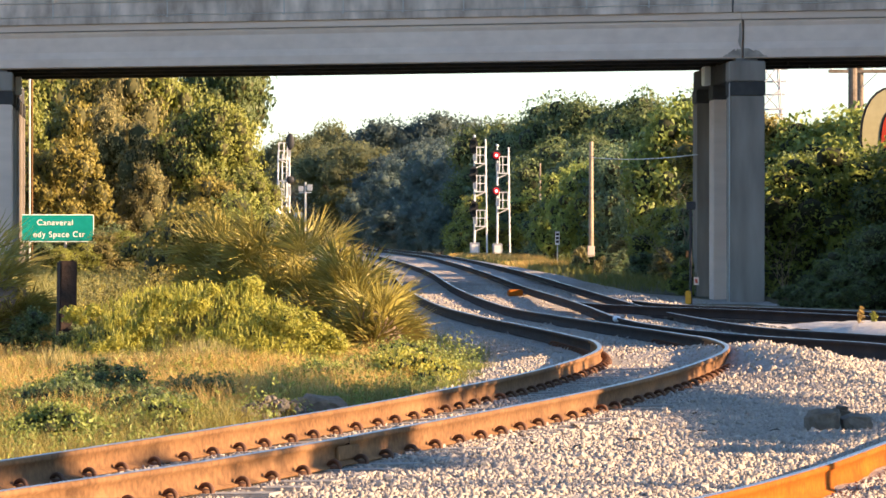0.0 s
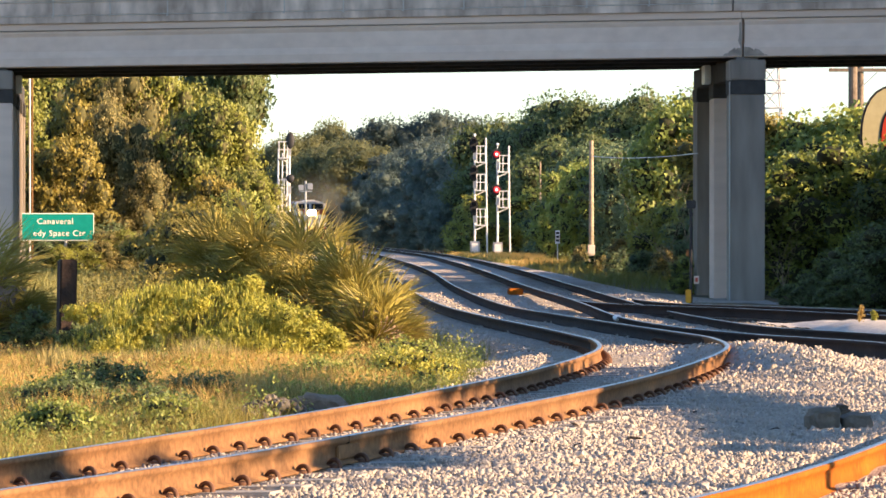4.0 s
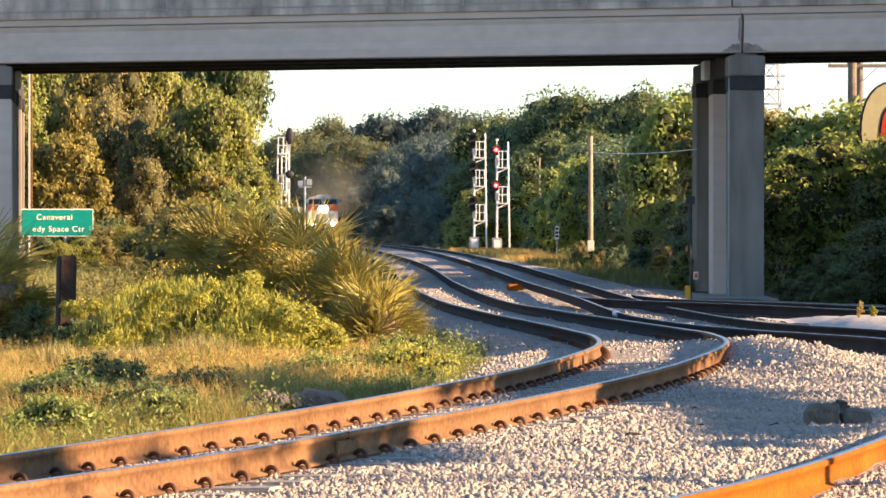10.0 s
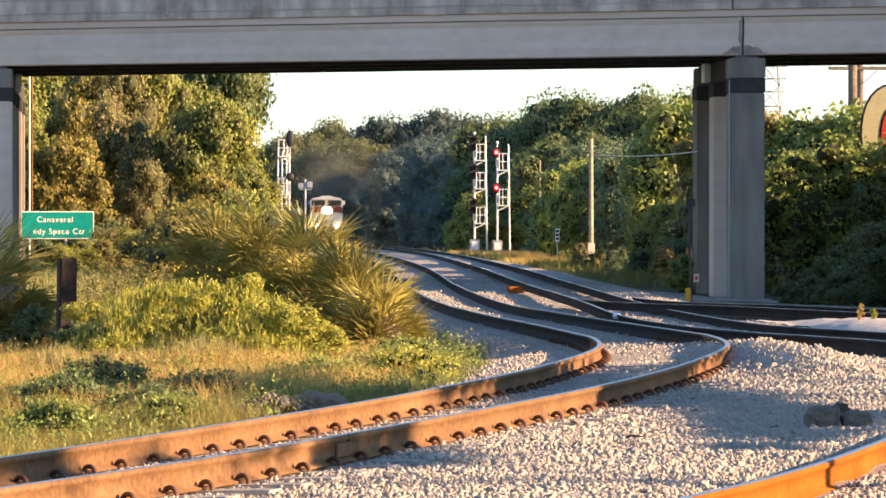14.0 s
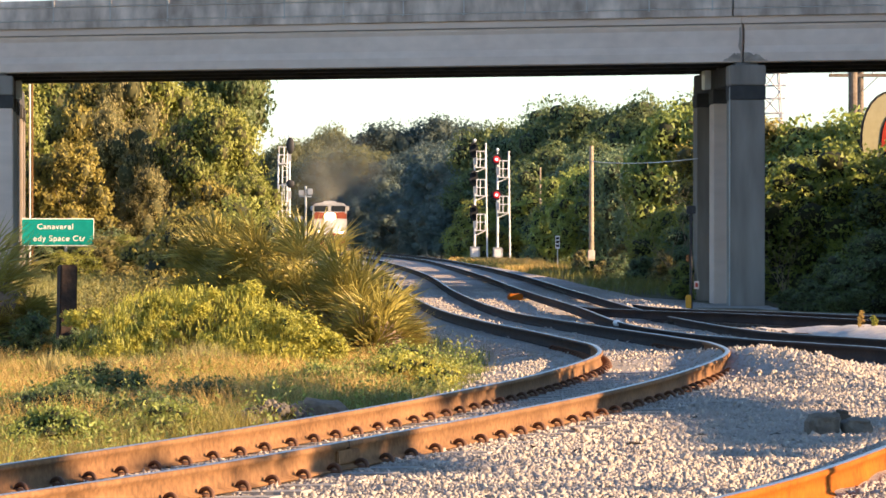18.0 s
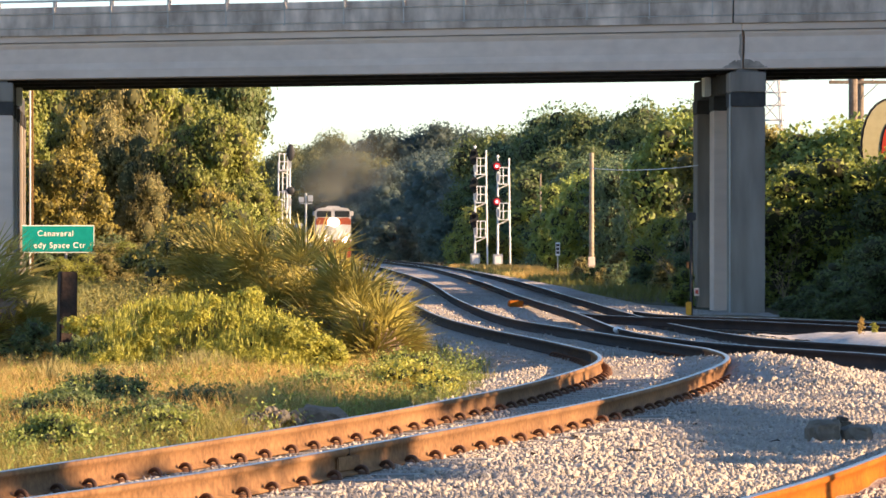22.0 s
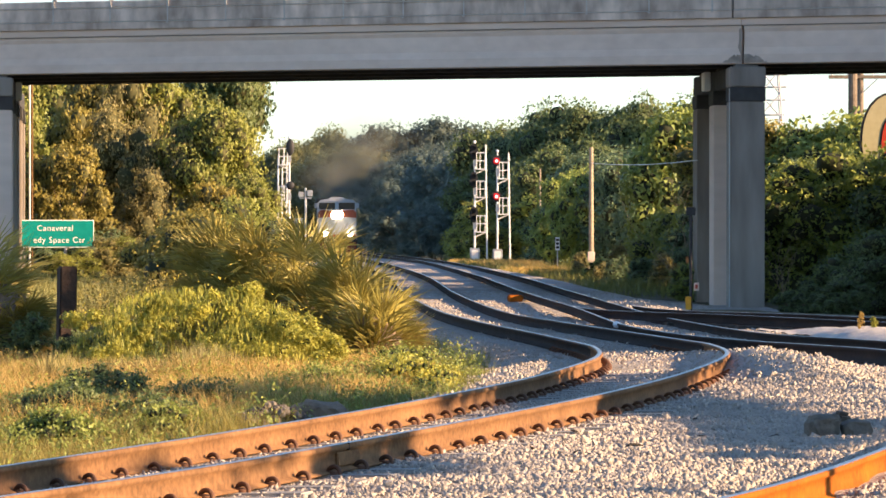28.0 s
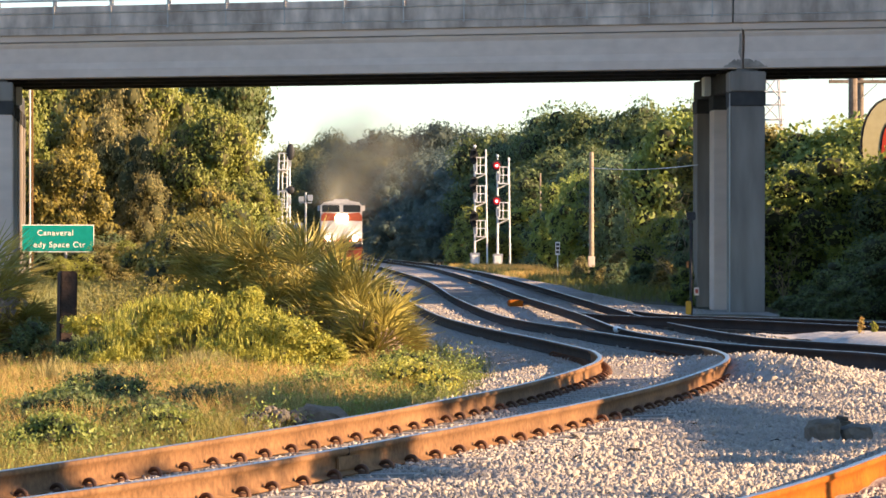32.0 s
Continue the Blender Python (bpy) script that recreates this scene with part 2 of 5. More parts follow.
# ---------------------------------------------------------------- the line of the tracks
# x, y, rise of the rails, lean of the rails
LINE = [(-6.9, 13.5, -0.04, 0.03), (-5.08, 17.9, -0.025, 0.035), (-3.05, 23.2, 0.0, 0.045), (-1.83, 26.85, 0.017, 0.04), (-0.18, 32.5, 0.059, 0.05),
        (0.826, 36.6, 0.081, 0.045), (1.72, 41.2, 0.098, 0.05), (2.505, 47.3, 0.097, 0.04), (2.72, 53.2, 0.053, 0.037),
        (2.61, 58.2, 0.0, 0.03), (2.135, 66.3, -0.052, 0.013), (1.405, 76.7, -0.102, 0.0), (0.56, 92.7, -0.165, -0.045),
        (-0.37, 119.7, -0.133, -0.033), (-1.56, 166.0, -0.014, 0.012), (-4.30, 232.5, 0.10, 0.03), (-7.4, 304.0, 0.05, 0.0),
        (-10.25, 373.0, 0.0, 0.0), (-12.7, 424.0, 0.04, 0.0), (-14.7, 446.0, 0.27, 0.0), (-18.6, 463.0, 0.42, 0.0), (-26.5, 481.0, 0.5, 0.0)]


def glide(points, step):
    """A smooth curve through the points, as rows of about one step apart."""
    p = [np.array(q, float) for q in points]
    p = [2 * p[0] - p[1]] + p + [2 * p[-1] - p[-2]]
    out = []
    for i in range(1, len(p) - 2):
        n = max(2, int(np.linalg.norm(p[i + 1][:2] - p[i][:2]) / step))
        for t in np.linspace(0, 1, n, endpoint=False):
            a, b, c, d = p[i - 1:i + 3]
            out.append(0.5 * (2 * b + (c - a) * t + (2 * a - 5 * b + 4 * c - d) * t ** 2 + (3 * b - a - 3 * c + d) * t ** 3))
    out.append(p[-2])
    return np.array(out)


def sideways(rows):
    way = np.gradient(rows[:, :2], axis=0)
    way /= np.linalg.norm(way, axis=1)[:, None]
    return way, np.c_[way[:, 1], -way[:, 0]]


def shifted(points, by, rise=0.0):
    rows = np.array(points, float)
    _, side = sideways(rows)
    rows[:, :2] += side * by
    rows[:, 2] += rise
    return rows


MAIN = glide(LINE, 0.5)
MAIN_WAY, MAIN_SIDE = sideways(MAIN)
SECOND = glide(list(shifted(LINE[:7], np.array([5.0, 5.05, 5.1, 5.12, 4.9, 4.75, 4.8])[:, None])) + [
    (6.05, 47.3, 0.131, -0.01), (5.53, 53.2, 0.075, 0.006), (5.10, 58.2, 0.009, 0.019), (4.49, 66.3, -0.086, -0.004), (4.05, 76.7, -0.146, -0.006),
    (3.74, 92.7, -0.160, -0.093), (3.04, 119.7, -0.10, -0.027), (1.97, 166.0, 0.006, -0.012), (-0.04, 232.5, 0.08, -0.024), (-2.25, 290.0, 0.06, 0.0),
    (-4.9, 350.0, 0.02, 0.0), (-7.6, 405.0, 0.02, 0.0)], 0.5)
BRANCH = glide([(3.74, 97.0, -0.15, 0), (4.15, 92.0, -0.14, 0), (5.05, 86.5, -0.10, 0), (6.5, 81.0, -0.06, 0), (9.2, 72.0, -0.05, 0), (14.0, 60.0, -0.05, 0), (24, 44, -0.05, 0)], 0.5)
RAIL = [(-0.07, -0.186), (0.07, -0.186), (0.07, -0.172), (0.012, -0.158), (0.010, -0.050), (0.037, -0.038), (0.0375, -0.012),
        (0.028, -0.002), (-0.028, -0.002), (-0.0375, -0.012), (-0.037, -0.038), (-0.010, -0.050), (-0.012, -0.158), (-0.07, -0.172)]
SHADE_FILM = [(-0.071, -0.187), (-0.0715, -0.171), (-0.0135, -0.156), (-0.0115, -0.051), (-0.0385, -0.039), (-0.039, -0.012), (-0.036, -0.012),
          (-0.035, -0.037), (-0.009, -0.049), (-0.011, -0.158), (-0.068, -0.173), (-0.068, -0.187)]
TREAD = [(-0.027, -0.004), (0.027, -0.004), (0.026, 0.0), (-0.026, 0.0)]


def stations(rows, side_by, lift=0.0):
    _, side = sideways(rows)
    out = []
    for r, s in zip(rows, side):
        lean = r[3] / 1.507
        right = Vector((s[0], s[1], lean)).normalized()
        up = Vector((-s[0] * lean, -s[1] * lean, 1)).normalized()
        out.append((Vector((r[0], r[1], RAIL_TOP + r[2] + lift)) + right * side_by, right, up))
    return out


CLIP = None


def clip_mesh():
    """A sprung rail clip: a round bar bent into a loop."""
    global CLIP
    if CLIP is None:
        path = []
        for i in range(15):
            a = math.pi * (i / 14 * 1.16 - 0.08)
            path.append(Vector((0.050 * math.cos(a) + 0.012, 0.07 * (i / 14 - 0.5), 0.002 + 0.052 * math.sin(a))))
        verts, faces = [], []
        for i, p in enumerate(path):
            q = (path[min(i + 1, 14)] - path[max(i - 1, 0)]).normalized()
            u = q.cross(Vector((0.1, 1, 0))).normalized()
            v = q.cross(u)
            verts += [p + (u * math.cos(b) + v * math.sin(b)) * 0.017 for b in [k * math.tau / 5 for k in range(5)]]
        faces = [(i * 5 + j, i * 5 + (j + 1) % 5, i * 5 + 5 + (j + 1) % 5, i * 5 + 5 + j) for i in range(14) for j in range(5)]
        n = len(verts)
        verts += [Vector((x, y, z)) for x in (-0.022, 0.05) for y in (-0.045, 0.045) for z in (-0.01, 0.034 - 0.3 * abs(x))]
        faces += [(n + a, n + b, n + c, n + d) for a, b, c, d in ((0, 1, 3, 2), (4, 6, 7, 5), (0, 4, 5, 1), (2, 3, 7, 6), (1, 5, 7, 3))]
        CLIP = mesh_np("clip", [tuple(v) for v in verts], faces, M["clip"])
    return CLIP


def railway(name, rows, label, first, last, tie_first, tie_last, tie_mat, clips=True, sides=(-1, 1), steel="rail"):
    """A track: two rails with bright treads, ties and the clips that hold the rails down."""
    keep = (rows[:, 1] >= first) & (rows[:, 1] <= last)
    rows = rows[keep]
    track = thing(name, Matrix(), label, "railway track", kind="structure")
    for s in sides:
        st = stations(rows, s * 0.7535)
        rail = part("rail", sweep("rail", st, RAIL, M[steel]), None, track, "rust-brown steel rail")
        part("tread", sweep("tread", st, TREAD, M["tread"]), None, rail, "polished steel running surface")
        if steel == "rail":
            # far rails: a dark film paints in the shade on their left sides
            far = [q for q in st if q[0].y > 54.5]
            part("grease_film", sweep("grease_film", far, SHADE_FILM, M["shade_black"]), None, rail, "near-black film that paints shade on the rail's side")
    run = np.r_[0, np.cumsum(np.linalg.norm(np.diff(rows[:, :2], axis=0), axis=1))]
    way, side = sideways(rows)
    tie_mesh, count = None, 0
    d = 0.3
    while d < run[-1]:
        r = [np.interp(d, run, rows[:, c]) for c in range(4)]
        s = np.array([np.interp(d, run, side[:, c]) for c in range(2)])
        d += 0.6
        if not tie_first <= r[1] <= tie_last:
            continue
        lean = r[3] / 1.507
        x, y = Vector((s[0], s[1], lean)).normalized(), Vector((-s[1], s[0], 0)).normalized()
        z = x.cross(y)
        m = Matrix((x, y, z)).transposed().to_4x4()
        m.translation = (r[0], r[1], RAIL_TOP + r[2] - 0.188)
        if tie_mesh is None:
            tie_mesh = bpy.data.meshes.new("tie")
            bm = boxed(-1.28, 1.28, -0.125, 0.125, -0.20, 0.0, bevel=0.015)
            bm.to_mesh(tie_mesh)
            bm.free()
            tie_mesh.materials.append(tie_mat)
        t = part("tie", tie_mesh, None, track)
        t.matrix_basis = m @ pose(random.uniform(-0.02, 0.02), random.uniform(-0.02, 0.02), 0, 0, 0, random.uniform(-0.6, 0.6))
        if clips and count < 72:
            count += 1
            for rs in (-1, 1):
                for cs in (-1, 1):
                    c = part("clip", clip_mesh(), None, track)
                    c.matrix_basis = m @ pose(rs * 0.7535 + cs * 0.075, random.uniform(-0.03, 0.03), 0.0, 0, 0, 0 if cs > 0 else 180)
    return track


railway("track_main", MAIN, "curving railway track with rusty rails on concrete ties", 13, 482, 19, 130, M["tie"])
railway("track_second", SECOND, "second curving railway track with rusty rails", 14, 44, 20, 44, M["woodtie"], clips=False, steel="rail_orange")
railway("track_turnout", SECOND, "far part of the second track, oily rails with shade in their dark colour", 44, 400, 44, 84, M["woodtie"], clips=False, steel="rail_dark")
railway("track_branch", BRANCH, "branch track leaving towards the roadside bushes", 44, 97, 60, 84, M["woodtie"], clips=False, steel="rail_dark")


def rail_joint(y):
    """A pair of joint bars on the main track's right-hand rail, with the gap between the rail ends."""
    k = int(np.argmin(abs(MAIN[:, 1] - y)))
    p, right, up = stations(MAIN, 0.7535)[k]
    m = Matrix((right, up.cross(right), up)).transposed().to_4x4()
    m.translation = p
    ob = thing("rail_joint", m, "rusty joint bars across a gap in the rail", "rail joint")
    for s in (-1, 1):
        part("joint_bar", boxed(min(s * 0.014, s * 0.034), max(s * 0.014, s * 0.034), -0.24, 0.24, -0.15, -0.055, bevel=0.008), M["rail"], ob)
    part("rail_gap", boxed(-0.0385, 0.0385, -0.006, 0.006, -0.05, 0.001, bevel=0.001), M["shade_black"], ob)


rail_joint(28.3)


# ---------------------------------------------------------------- ground
def bed_rise(y):
    return np.interp(y, MAIN[:, 1], MAIN[:, 2])


def bed_x(y):
    return np.interp(y, MAIN[:, 1], MAIN[:, 0])


def bumps(x, y, size, seed=0.0):
    return np.array([noise.noise((a / size + seed, b / size, seed)) for a, b in zip(x, y)])


def soil_height(x, y):
    """The land: level, lower beside the railway, falling away gently under the bridge."""
    off = x - bed_x(y)
    low = np.where(off < 0, np.clip((-off - 2.2) / 2.0, 0, 1) * 0.12, np.clip((off - 8) / 6, 0, 1) * 0.2)
    return -0.14 + bed_rise(y) - low + np.where((y > 110) & (y < 150), -0.25 * np.clip(1 - abs(y - 132) / 20, 0, 1), 0)


def ground_z(x, y):
    return float(soil_height(np.array([x]), np.array([y]))[0]) - 0.07


def ground():
    xs = np.unique(np.concatenate([np.linspace(-3000, -60, 14), np.linspace(-60, -14, 24), np.arange(-14, 16, 0.5), np.linspace(16, 60, 20), np.linspace(60, 3000, 14)]))
    ys = np.unique(np.concatenate([np.linspace(-600, 0, 10), np.linspace(0, 14, 6), np.arange(14, 75, 0.6), np.arange(75, 200, 2.5), np.linspace(200, 600, 50), np.linspace(600, 3500, 14)]))
    gx, gy = np.meshgrid(xs, ys)
    x, y = gx.ravel(), gy.ravel()
    z = soil_height(x, y) - 0.07 + bumps(x, y, 2.3, 3.1) * 0.035
    n, m = len(xs), len(ys)
    i = (np.arange(m - 1)[:, None] * n + np.arange(n - 1)[None]).ravel()
    ob = new("ground", mesh_np("ground", np.c_[x, y, z], np.c_[i, i + 1, i + n + 1, i + n], M["soil"]))
    tagged(ob, "sandy brown soil under the railway verge", "ground", kind="structure")


ground()


def bed_height(off, y, x):
    """Crushed stone: level between the tracks, with a heap beside the bend and shoulders."""
    aside = x - 3.64 - 0.045 * (46.7 - y)
    z = -0.006 + 0.25 * np.exp(-(aside / np.where(aside < 0, 0.40 + 0.05 * np.clip(46.7 - y, 0, 12), 0.48)) ** 2 - ((y - 46.5) / 7.0) ** 2)
    z = z + 0.10 * np.exp(-((y - 44) / 4) ** 2) * np.exp(-((off - 2.3) / 0.8) ** 2) + 0.02 * np.exp(-((off) / 0.4) ** 2)
    z = z - 0.22 * np.clip((-off - 1.5) / 1.3, 0, 1) - 0.14 * np.clip((off - 7.0) / 2.5, 0, 1) - 0.3 * np.clip((off - 5.9) / 1.5, 0, 1) * np.clip((y - 70) / 15, 0, 1)
    return z


def bed():
    offs = np.concatenate([np.arange(-3.0, 8.0, 0.2), np.arange(8.0, 11.1, 0.5)])
    rows = MAIN[MAIN[:, 1] < 330][::1]
    way, side = sideways(rows)
    x = rows[:, 0][:, None] + side[:, 0][:, None] * offs
    y = rows[:, 1][:, None] + side[:, 1][:, None] * offs
    o = np.broadcast_to(offs, x.shape)
    z = RAIL_TOP - 0.186 + rows[:, 2][:, None] + rows[:, 3][:, None] * np.clip(o, -1, 1) / 1.507 + bed_height(o, y, x)
    x, y, z = x.ravel(), y.ravel(), z.ravel()
    z = z + bumps(x, y, 0.5, 7.7) * 0.022 + bumps(x, y, 1.7, 2.2) * 0.03 - 0.012
    n, m = len(offs), len(rows)
    i = (np.arange(m - 1)[:, None] * n + np.arange(n - 1)[None]).ravel()
    ob = new("ballast_bed", mesh_np("ballast_bed", np.c_[x, y, z], np.c_[i, i + 1, i + n + 1, i + n], M["ballast"]))
    tagged(ob, "grey crushed-stone ballast bed under the tracks", "ballast", kind="structure")


bed()


def sand_patch():
    """A low spread of pale sand between the second track and the branch."""
    u, v = np.meshgrid(np.linspace(-1, 1, 25), np.linspace(-1, 1, 45))
    x, y = u.ravel() * 1.0, v.ravel() * 5.5
    z = 0.15 * np.clip(1 - u.ravel() ** 2 - v.ravel() ** 2, 0, 1) ** 0.8 - 0.06 + bumps(x, y, 0.6, 5.5) * 0.04 + bumps(x, y, 0.2, 1.5) * 0.02
    n, m = 25, 45
    i = (np.arange(m - 1)[:, None] * n + np.arange(n - 1)[None]).ravel()
    ob = new("sand_patch", mesh_np("sand_patch", np.c_[x, y, z], np.c_[i, i + 1, i + n + 1, i + n], M["sand"]))
    ob.matrix_world = pose(7.45, 68.5, RAIL_TOP - 0.15, 0, 0, 9)
    tagged(ob, "pale sand spread between the tracks", "sand", kind="structure")


sand_patch()


def stones(count, y0, y1, size0, size1, seed):
    """Loose broken stones lying over the bed, each with its own corners."""
    rng = np.random.default_rng(seed)
    y = np.sqrt(rng.uniform(y0 ** 2, y1 ** 2, count))
    x = rng.uniform(-0.118, 0.118, count) * y
    way_x = np.interp(y, MAIN[:, 1], np.gradient(MAIN[:, 0], MAIN[:, 1]))
    off = (x - bed_x(y)) / np.sqrt(1 + way_x ** 2)
    rail_gap = np.minimum(np.abs(np.abs(off) - 0.7535), np.abs(np.abs(x - np.interp(y, SECOND[:, 1], SECOND[:, 0])) - 0.7535))
    keep = (off > -2.9) & (off < 9) & (rail_gap > 0.10) & ((np.abs(off) > 0.72) | (rng.random(count) < 0.8))
    x, y, off, way_x = x[keep], y[keep], off[keep], way_x[keep]
    foot = y + off * way_x / np.sqrt(1 + way_x ** 2)
    z = RAIL_TOP - 0.186 + bed_rise(foot) + np.interp(foot, MAIN[:, 1], MAIN[:, 3]) * np.clip(off, -1, 1) / 1.507 + bed_height(off, y, x)
    z = z + bumps(x, y, 0.5, 7.7) * 0.022 + bumps(x, y, 1.7, 2.2) * 0.03 - 0.008
    n = len(x)
    tips = np.array([(1.3, 0, 0), (-1.3, 0, 0), (0, 1.3, 0), (0, -1.3, 0), (0, 0, 1.3), (0, 0, -1.3)])
    v = tips[None] * rng.uniform(0.6, 1.05, (n, 6, 1)) + rng.normal(0, 0.28, (n, 6, 3))
    v *= ((size0 + (size1 - size0) * rng.random((n, 1, 1)) ** 1.7) * 0.62 * rng.uniform(0.55, 1.35, (n, 1, 3)))
    q = rng.normal(size=(n, 4))
    q /= np.linalg.norm(q, axis=1)[:, None]
    w, a, b, c = q.T
    rot = np.stack([np.stack([1 - 2 * (b * b + c * c), 2 * (a * b - c * w), 2 * (a * c + b * w)], -1),
                    np.stack([2 * (a * b + c * w), 1 - 2 * (a * a + c * c), 2 * (b * c - a * w)], -1),
                    np.stack([2 * (a * c - b * w), 2 * (b * c + a * w), 1 - 2 * (a * a + b * b)], -1)], 1)
    v = np.einsum("nij,nkj->nki", rot, v) + np.c_[x, y, z][:, None]
    f = np.array([(0, 2, 4), (2, 1, 4), (1, 3, 4), (3, 0, 4), (2, 0, 5), (1, 2, 5), (3, 1, 5), (0, 3, 5)])
    faces = (f[None] + 6 * np.arange(n)[:, None, None]).reshape(-1, 3)
    ob = new("loose_ballast", mesh_np("loose_ballast", v.reshape(-1, 3), faces, M["stone"]))
    tagged(ob, "pale grey and buff crushed stones beside the rails", "gravel", kind="stuff")


def single_stones(count, seed):
    """Larger broken stones that lie singly on the ballast between the tracks."""
    rng = random.Random(seed)
    kinds = []
    for k in range(6):
        bm = bmesh.new()
        bmesh.ops.create_icosphere(bm, subdivisions=1, radius=1)
        for v in bm.verts:
            v.co *= 0.8 + 0.7 * noise.noise(v.co * 1.3 + Vector((7.0 * k, 0, 0)))
            v.co = Vector((v.co.x * 1.2, v.co.y, v.co.z * 0.75))
        me = bpy.data.meshes.new("stone")
        bm.to_mesh(me)
        bm.free()
        me.materials.append(M["stone"])
        kinds.append(me)
    bed_ob = bpy.data.objects["ballast_bed"]
    for i in range(count):
        y = rng.uniform(25.5, 44)
        off = rng.uniform(1.1, 4.0)
        x = float(bed_x(y)) + off
        z = RAIL_TOP - 0.186 + float(bed_rise(y)) + float(np.interp(y, MAIN[:, 1], MAIN[:, 3])) * min(off, 1) / 1.507 + float(bed_height(np.array([off]), np.array([y]), np.array([x]))[0])
        r = rng.uniform(0.018, 0.042)
        o = part("stone", rng.choice(kinds), None, bed_ob)
        o.matrix_basis = pose(x, y, z + 0.012, rng.uniform(0, 360), rng.uniform(0, 360), rng.uniform(0, 360)) @ Matrix.Scale(r, 4)


single_stones(280, 17)
stones(110000, 20, 42, 0.013, 0.043, 11)
stones(18000, 85, 135, 0.035, 0.065, 13)
stones(52000, 42, 85, 0.020, 0.046, 12)


# ---------------------------------------------------------------- bridge
# local x runs along the bridge from the joint over the right-hand bent, y goes back across it
BRIDGE = Matrix.Translation((9.53, 131.3, 0)) @ Matrix.Rotation(math.atan2(-0.3354, 0.942), 4, "Z")
SPAN = 26.4
GIRDER_Z, GIRDER_H, SLAB_Z = 7.2, 1.24, 8.44


def bridge():
    top = thing("road_bridge", BRIDGE, "grey concrete road bridge on square columns over the railway", "bridge")
    profile = [(-0.28, 0), (0.28, 0), (0.28, 0.18), (0.09, 0.36), (0.09, 0.92), (0.26, 1.06), (0.26, GIRDER_H), (-0.26, GIRDER_H), (-0.26, 1.06), (-0.09, 0.92), (-0.09, 0.36), (-0.28, 0.18)]
    plain = [(-0.30, 0.03), (-0.27, 0), (0.27, 0), (0.30, 0.03), (0.30, 0.30), (0.25, 0.52), (0.22, 1.02), (0.27, 1.14), (0.27, GIRDER_H), (-0.27, GIRDER_H), (-0.27, 1.14), (-0.22, 1.02), (-0.25, 0.52), (-0.30, 0.30)]
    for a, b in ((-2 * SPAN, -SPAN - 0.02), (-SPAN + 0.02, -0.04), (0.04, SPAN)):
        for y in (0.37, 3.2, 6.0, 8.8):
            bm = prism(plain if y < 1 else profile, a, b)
            # back girders are coloured dark for the shade under the deck
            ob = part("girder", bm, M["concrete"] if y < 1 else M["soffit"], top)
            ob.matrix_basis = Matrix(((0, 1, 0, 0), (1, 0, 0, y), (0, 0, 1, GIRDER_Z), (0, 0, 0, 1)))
        slab = part("deck_slab", boxed(a if a < 0 else -0.036, b, 0.075, 9.35, SLAB_Z, SLAB_Z + 0.22, bevel=0.02), M["concrete"], top)
        part("drip_edge", boxed(a if a < 0 else -0.036, b, 0.060, 0.085, SLAB_Z - 0.03, SLAB_Z - 0.004, bevel=0.005), M["stained"], slab)
        # the joint in the parapet stands a little aside of the one between the girders
        a, b = (-0.28 if a > 0 else a), (-0.335 if b == -0.04 else b)
        for y0, back in ((0.01, 1), (9.10, -1)):
            wall = part("parapet", boxed(a, b, y0, y0 + 0.27, SLAB_Z + 0.497, SLAB_Z + 0.94, bevel=0.02), M["parapet"], top, "stained concrete parapet")
            part("parapet_foot", boxed(a, b, y0 - 0.03, y0 + 0.28, SLAB_Z + 0.224, SLAB_Z + 0.468, bevel=0.012), M["parapet"], wall)
            part("ledge", boxed(a, b, y0 - 0.045, y0 + 0.29, SLAB_Z + 0.47, SLAB_Z + 0.495, bevel=0.006), M["pale"], wall, "thin pale ledge")
            part("ledge", boxed(a, b, y0 - 0.02, y0 + 0.29, SLAB_Z + 0.942, SLAB_Z + 0.968, bevel=0.006), M["pale"], wall, "thin pale ledge")
            part("coping", boxed(a, b, y0 + 0.004, y0 + 0.26, SLAB_Z + 0.97, SLAB_Z + 1.19, bevel=0.02), M["parapet"], wall)
            part("top_rail", boxed(a, b, y0 + 0.08, y0 + 0.16, SLAB_Z + 1.36, SLAB_Z + 1.44, bevel=0.02), M["steel"], wall, "grey steel rail on posts")
            x = a + 1.67 if a > -0.3 else b - 0.655 - 2.10 * int((b - 0.655 - a) / 2.10)
            while x < b - 0.2:
                part("rail_post", boxed(x - 0.06, x + 0.06, y0 + 0.06, y0 + 0.18, SLAB_Z + 1.192, SLAB_Z + 1.358, bevel=0.01), M["pale"], wall)
                if back > 0 and a < -0.3:
                    for z0, z1, w, proud in ((0.50, 0.938, 0.026, 0.012), (0.972, 1.19, 0.05, 0.020), (0.42, 0.468, 0.045, 0.050)):
                        bracket = prism([(-w * 0.75, z0), (w, z0), (w * 0.55, z1), (-w * 0.9, z1)], y0 - proud, y0 + 0.003)
                        bmesh.ops.translate(bracket, verts=bracket.verts, vec=(x, 0, SLAB_Z))
                        part("pilaster", bracket, M["pale"], wall, "pale bracket on the parapet")
                x += 2.10
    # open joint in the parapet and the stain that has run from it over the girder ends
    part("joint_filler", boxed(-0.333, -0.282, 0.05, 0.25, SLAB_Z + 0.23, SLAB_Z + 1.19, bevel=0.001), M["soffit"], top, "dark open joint")
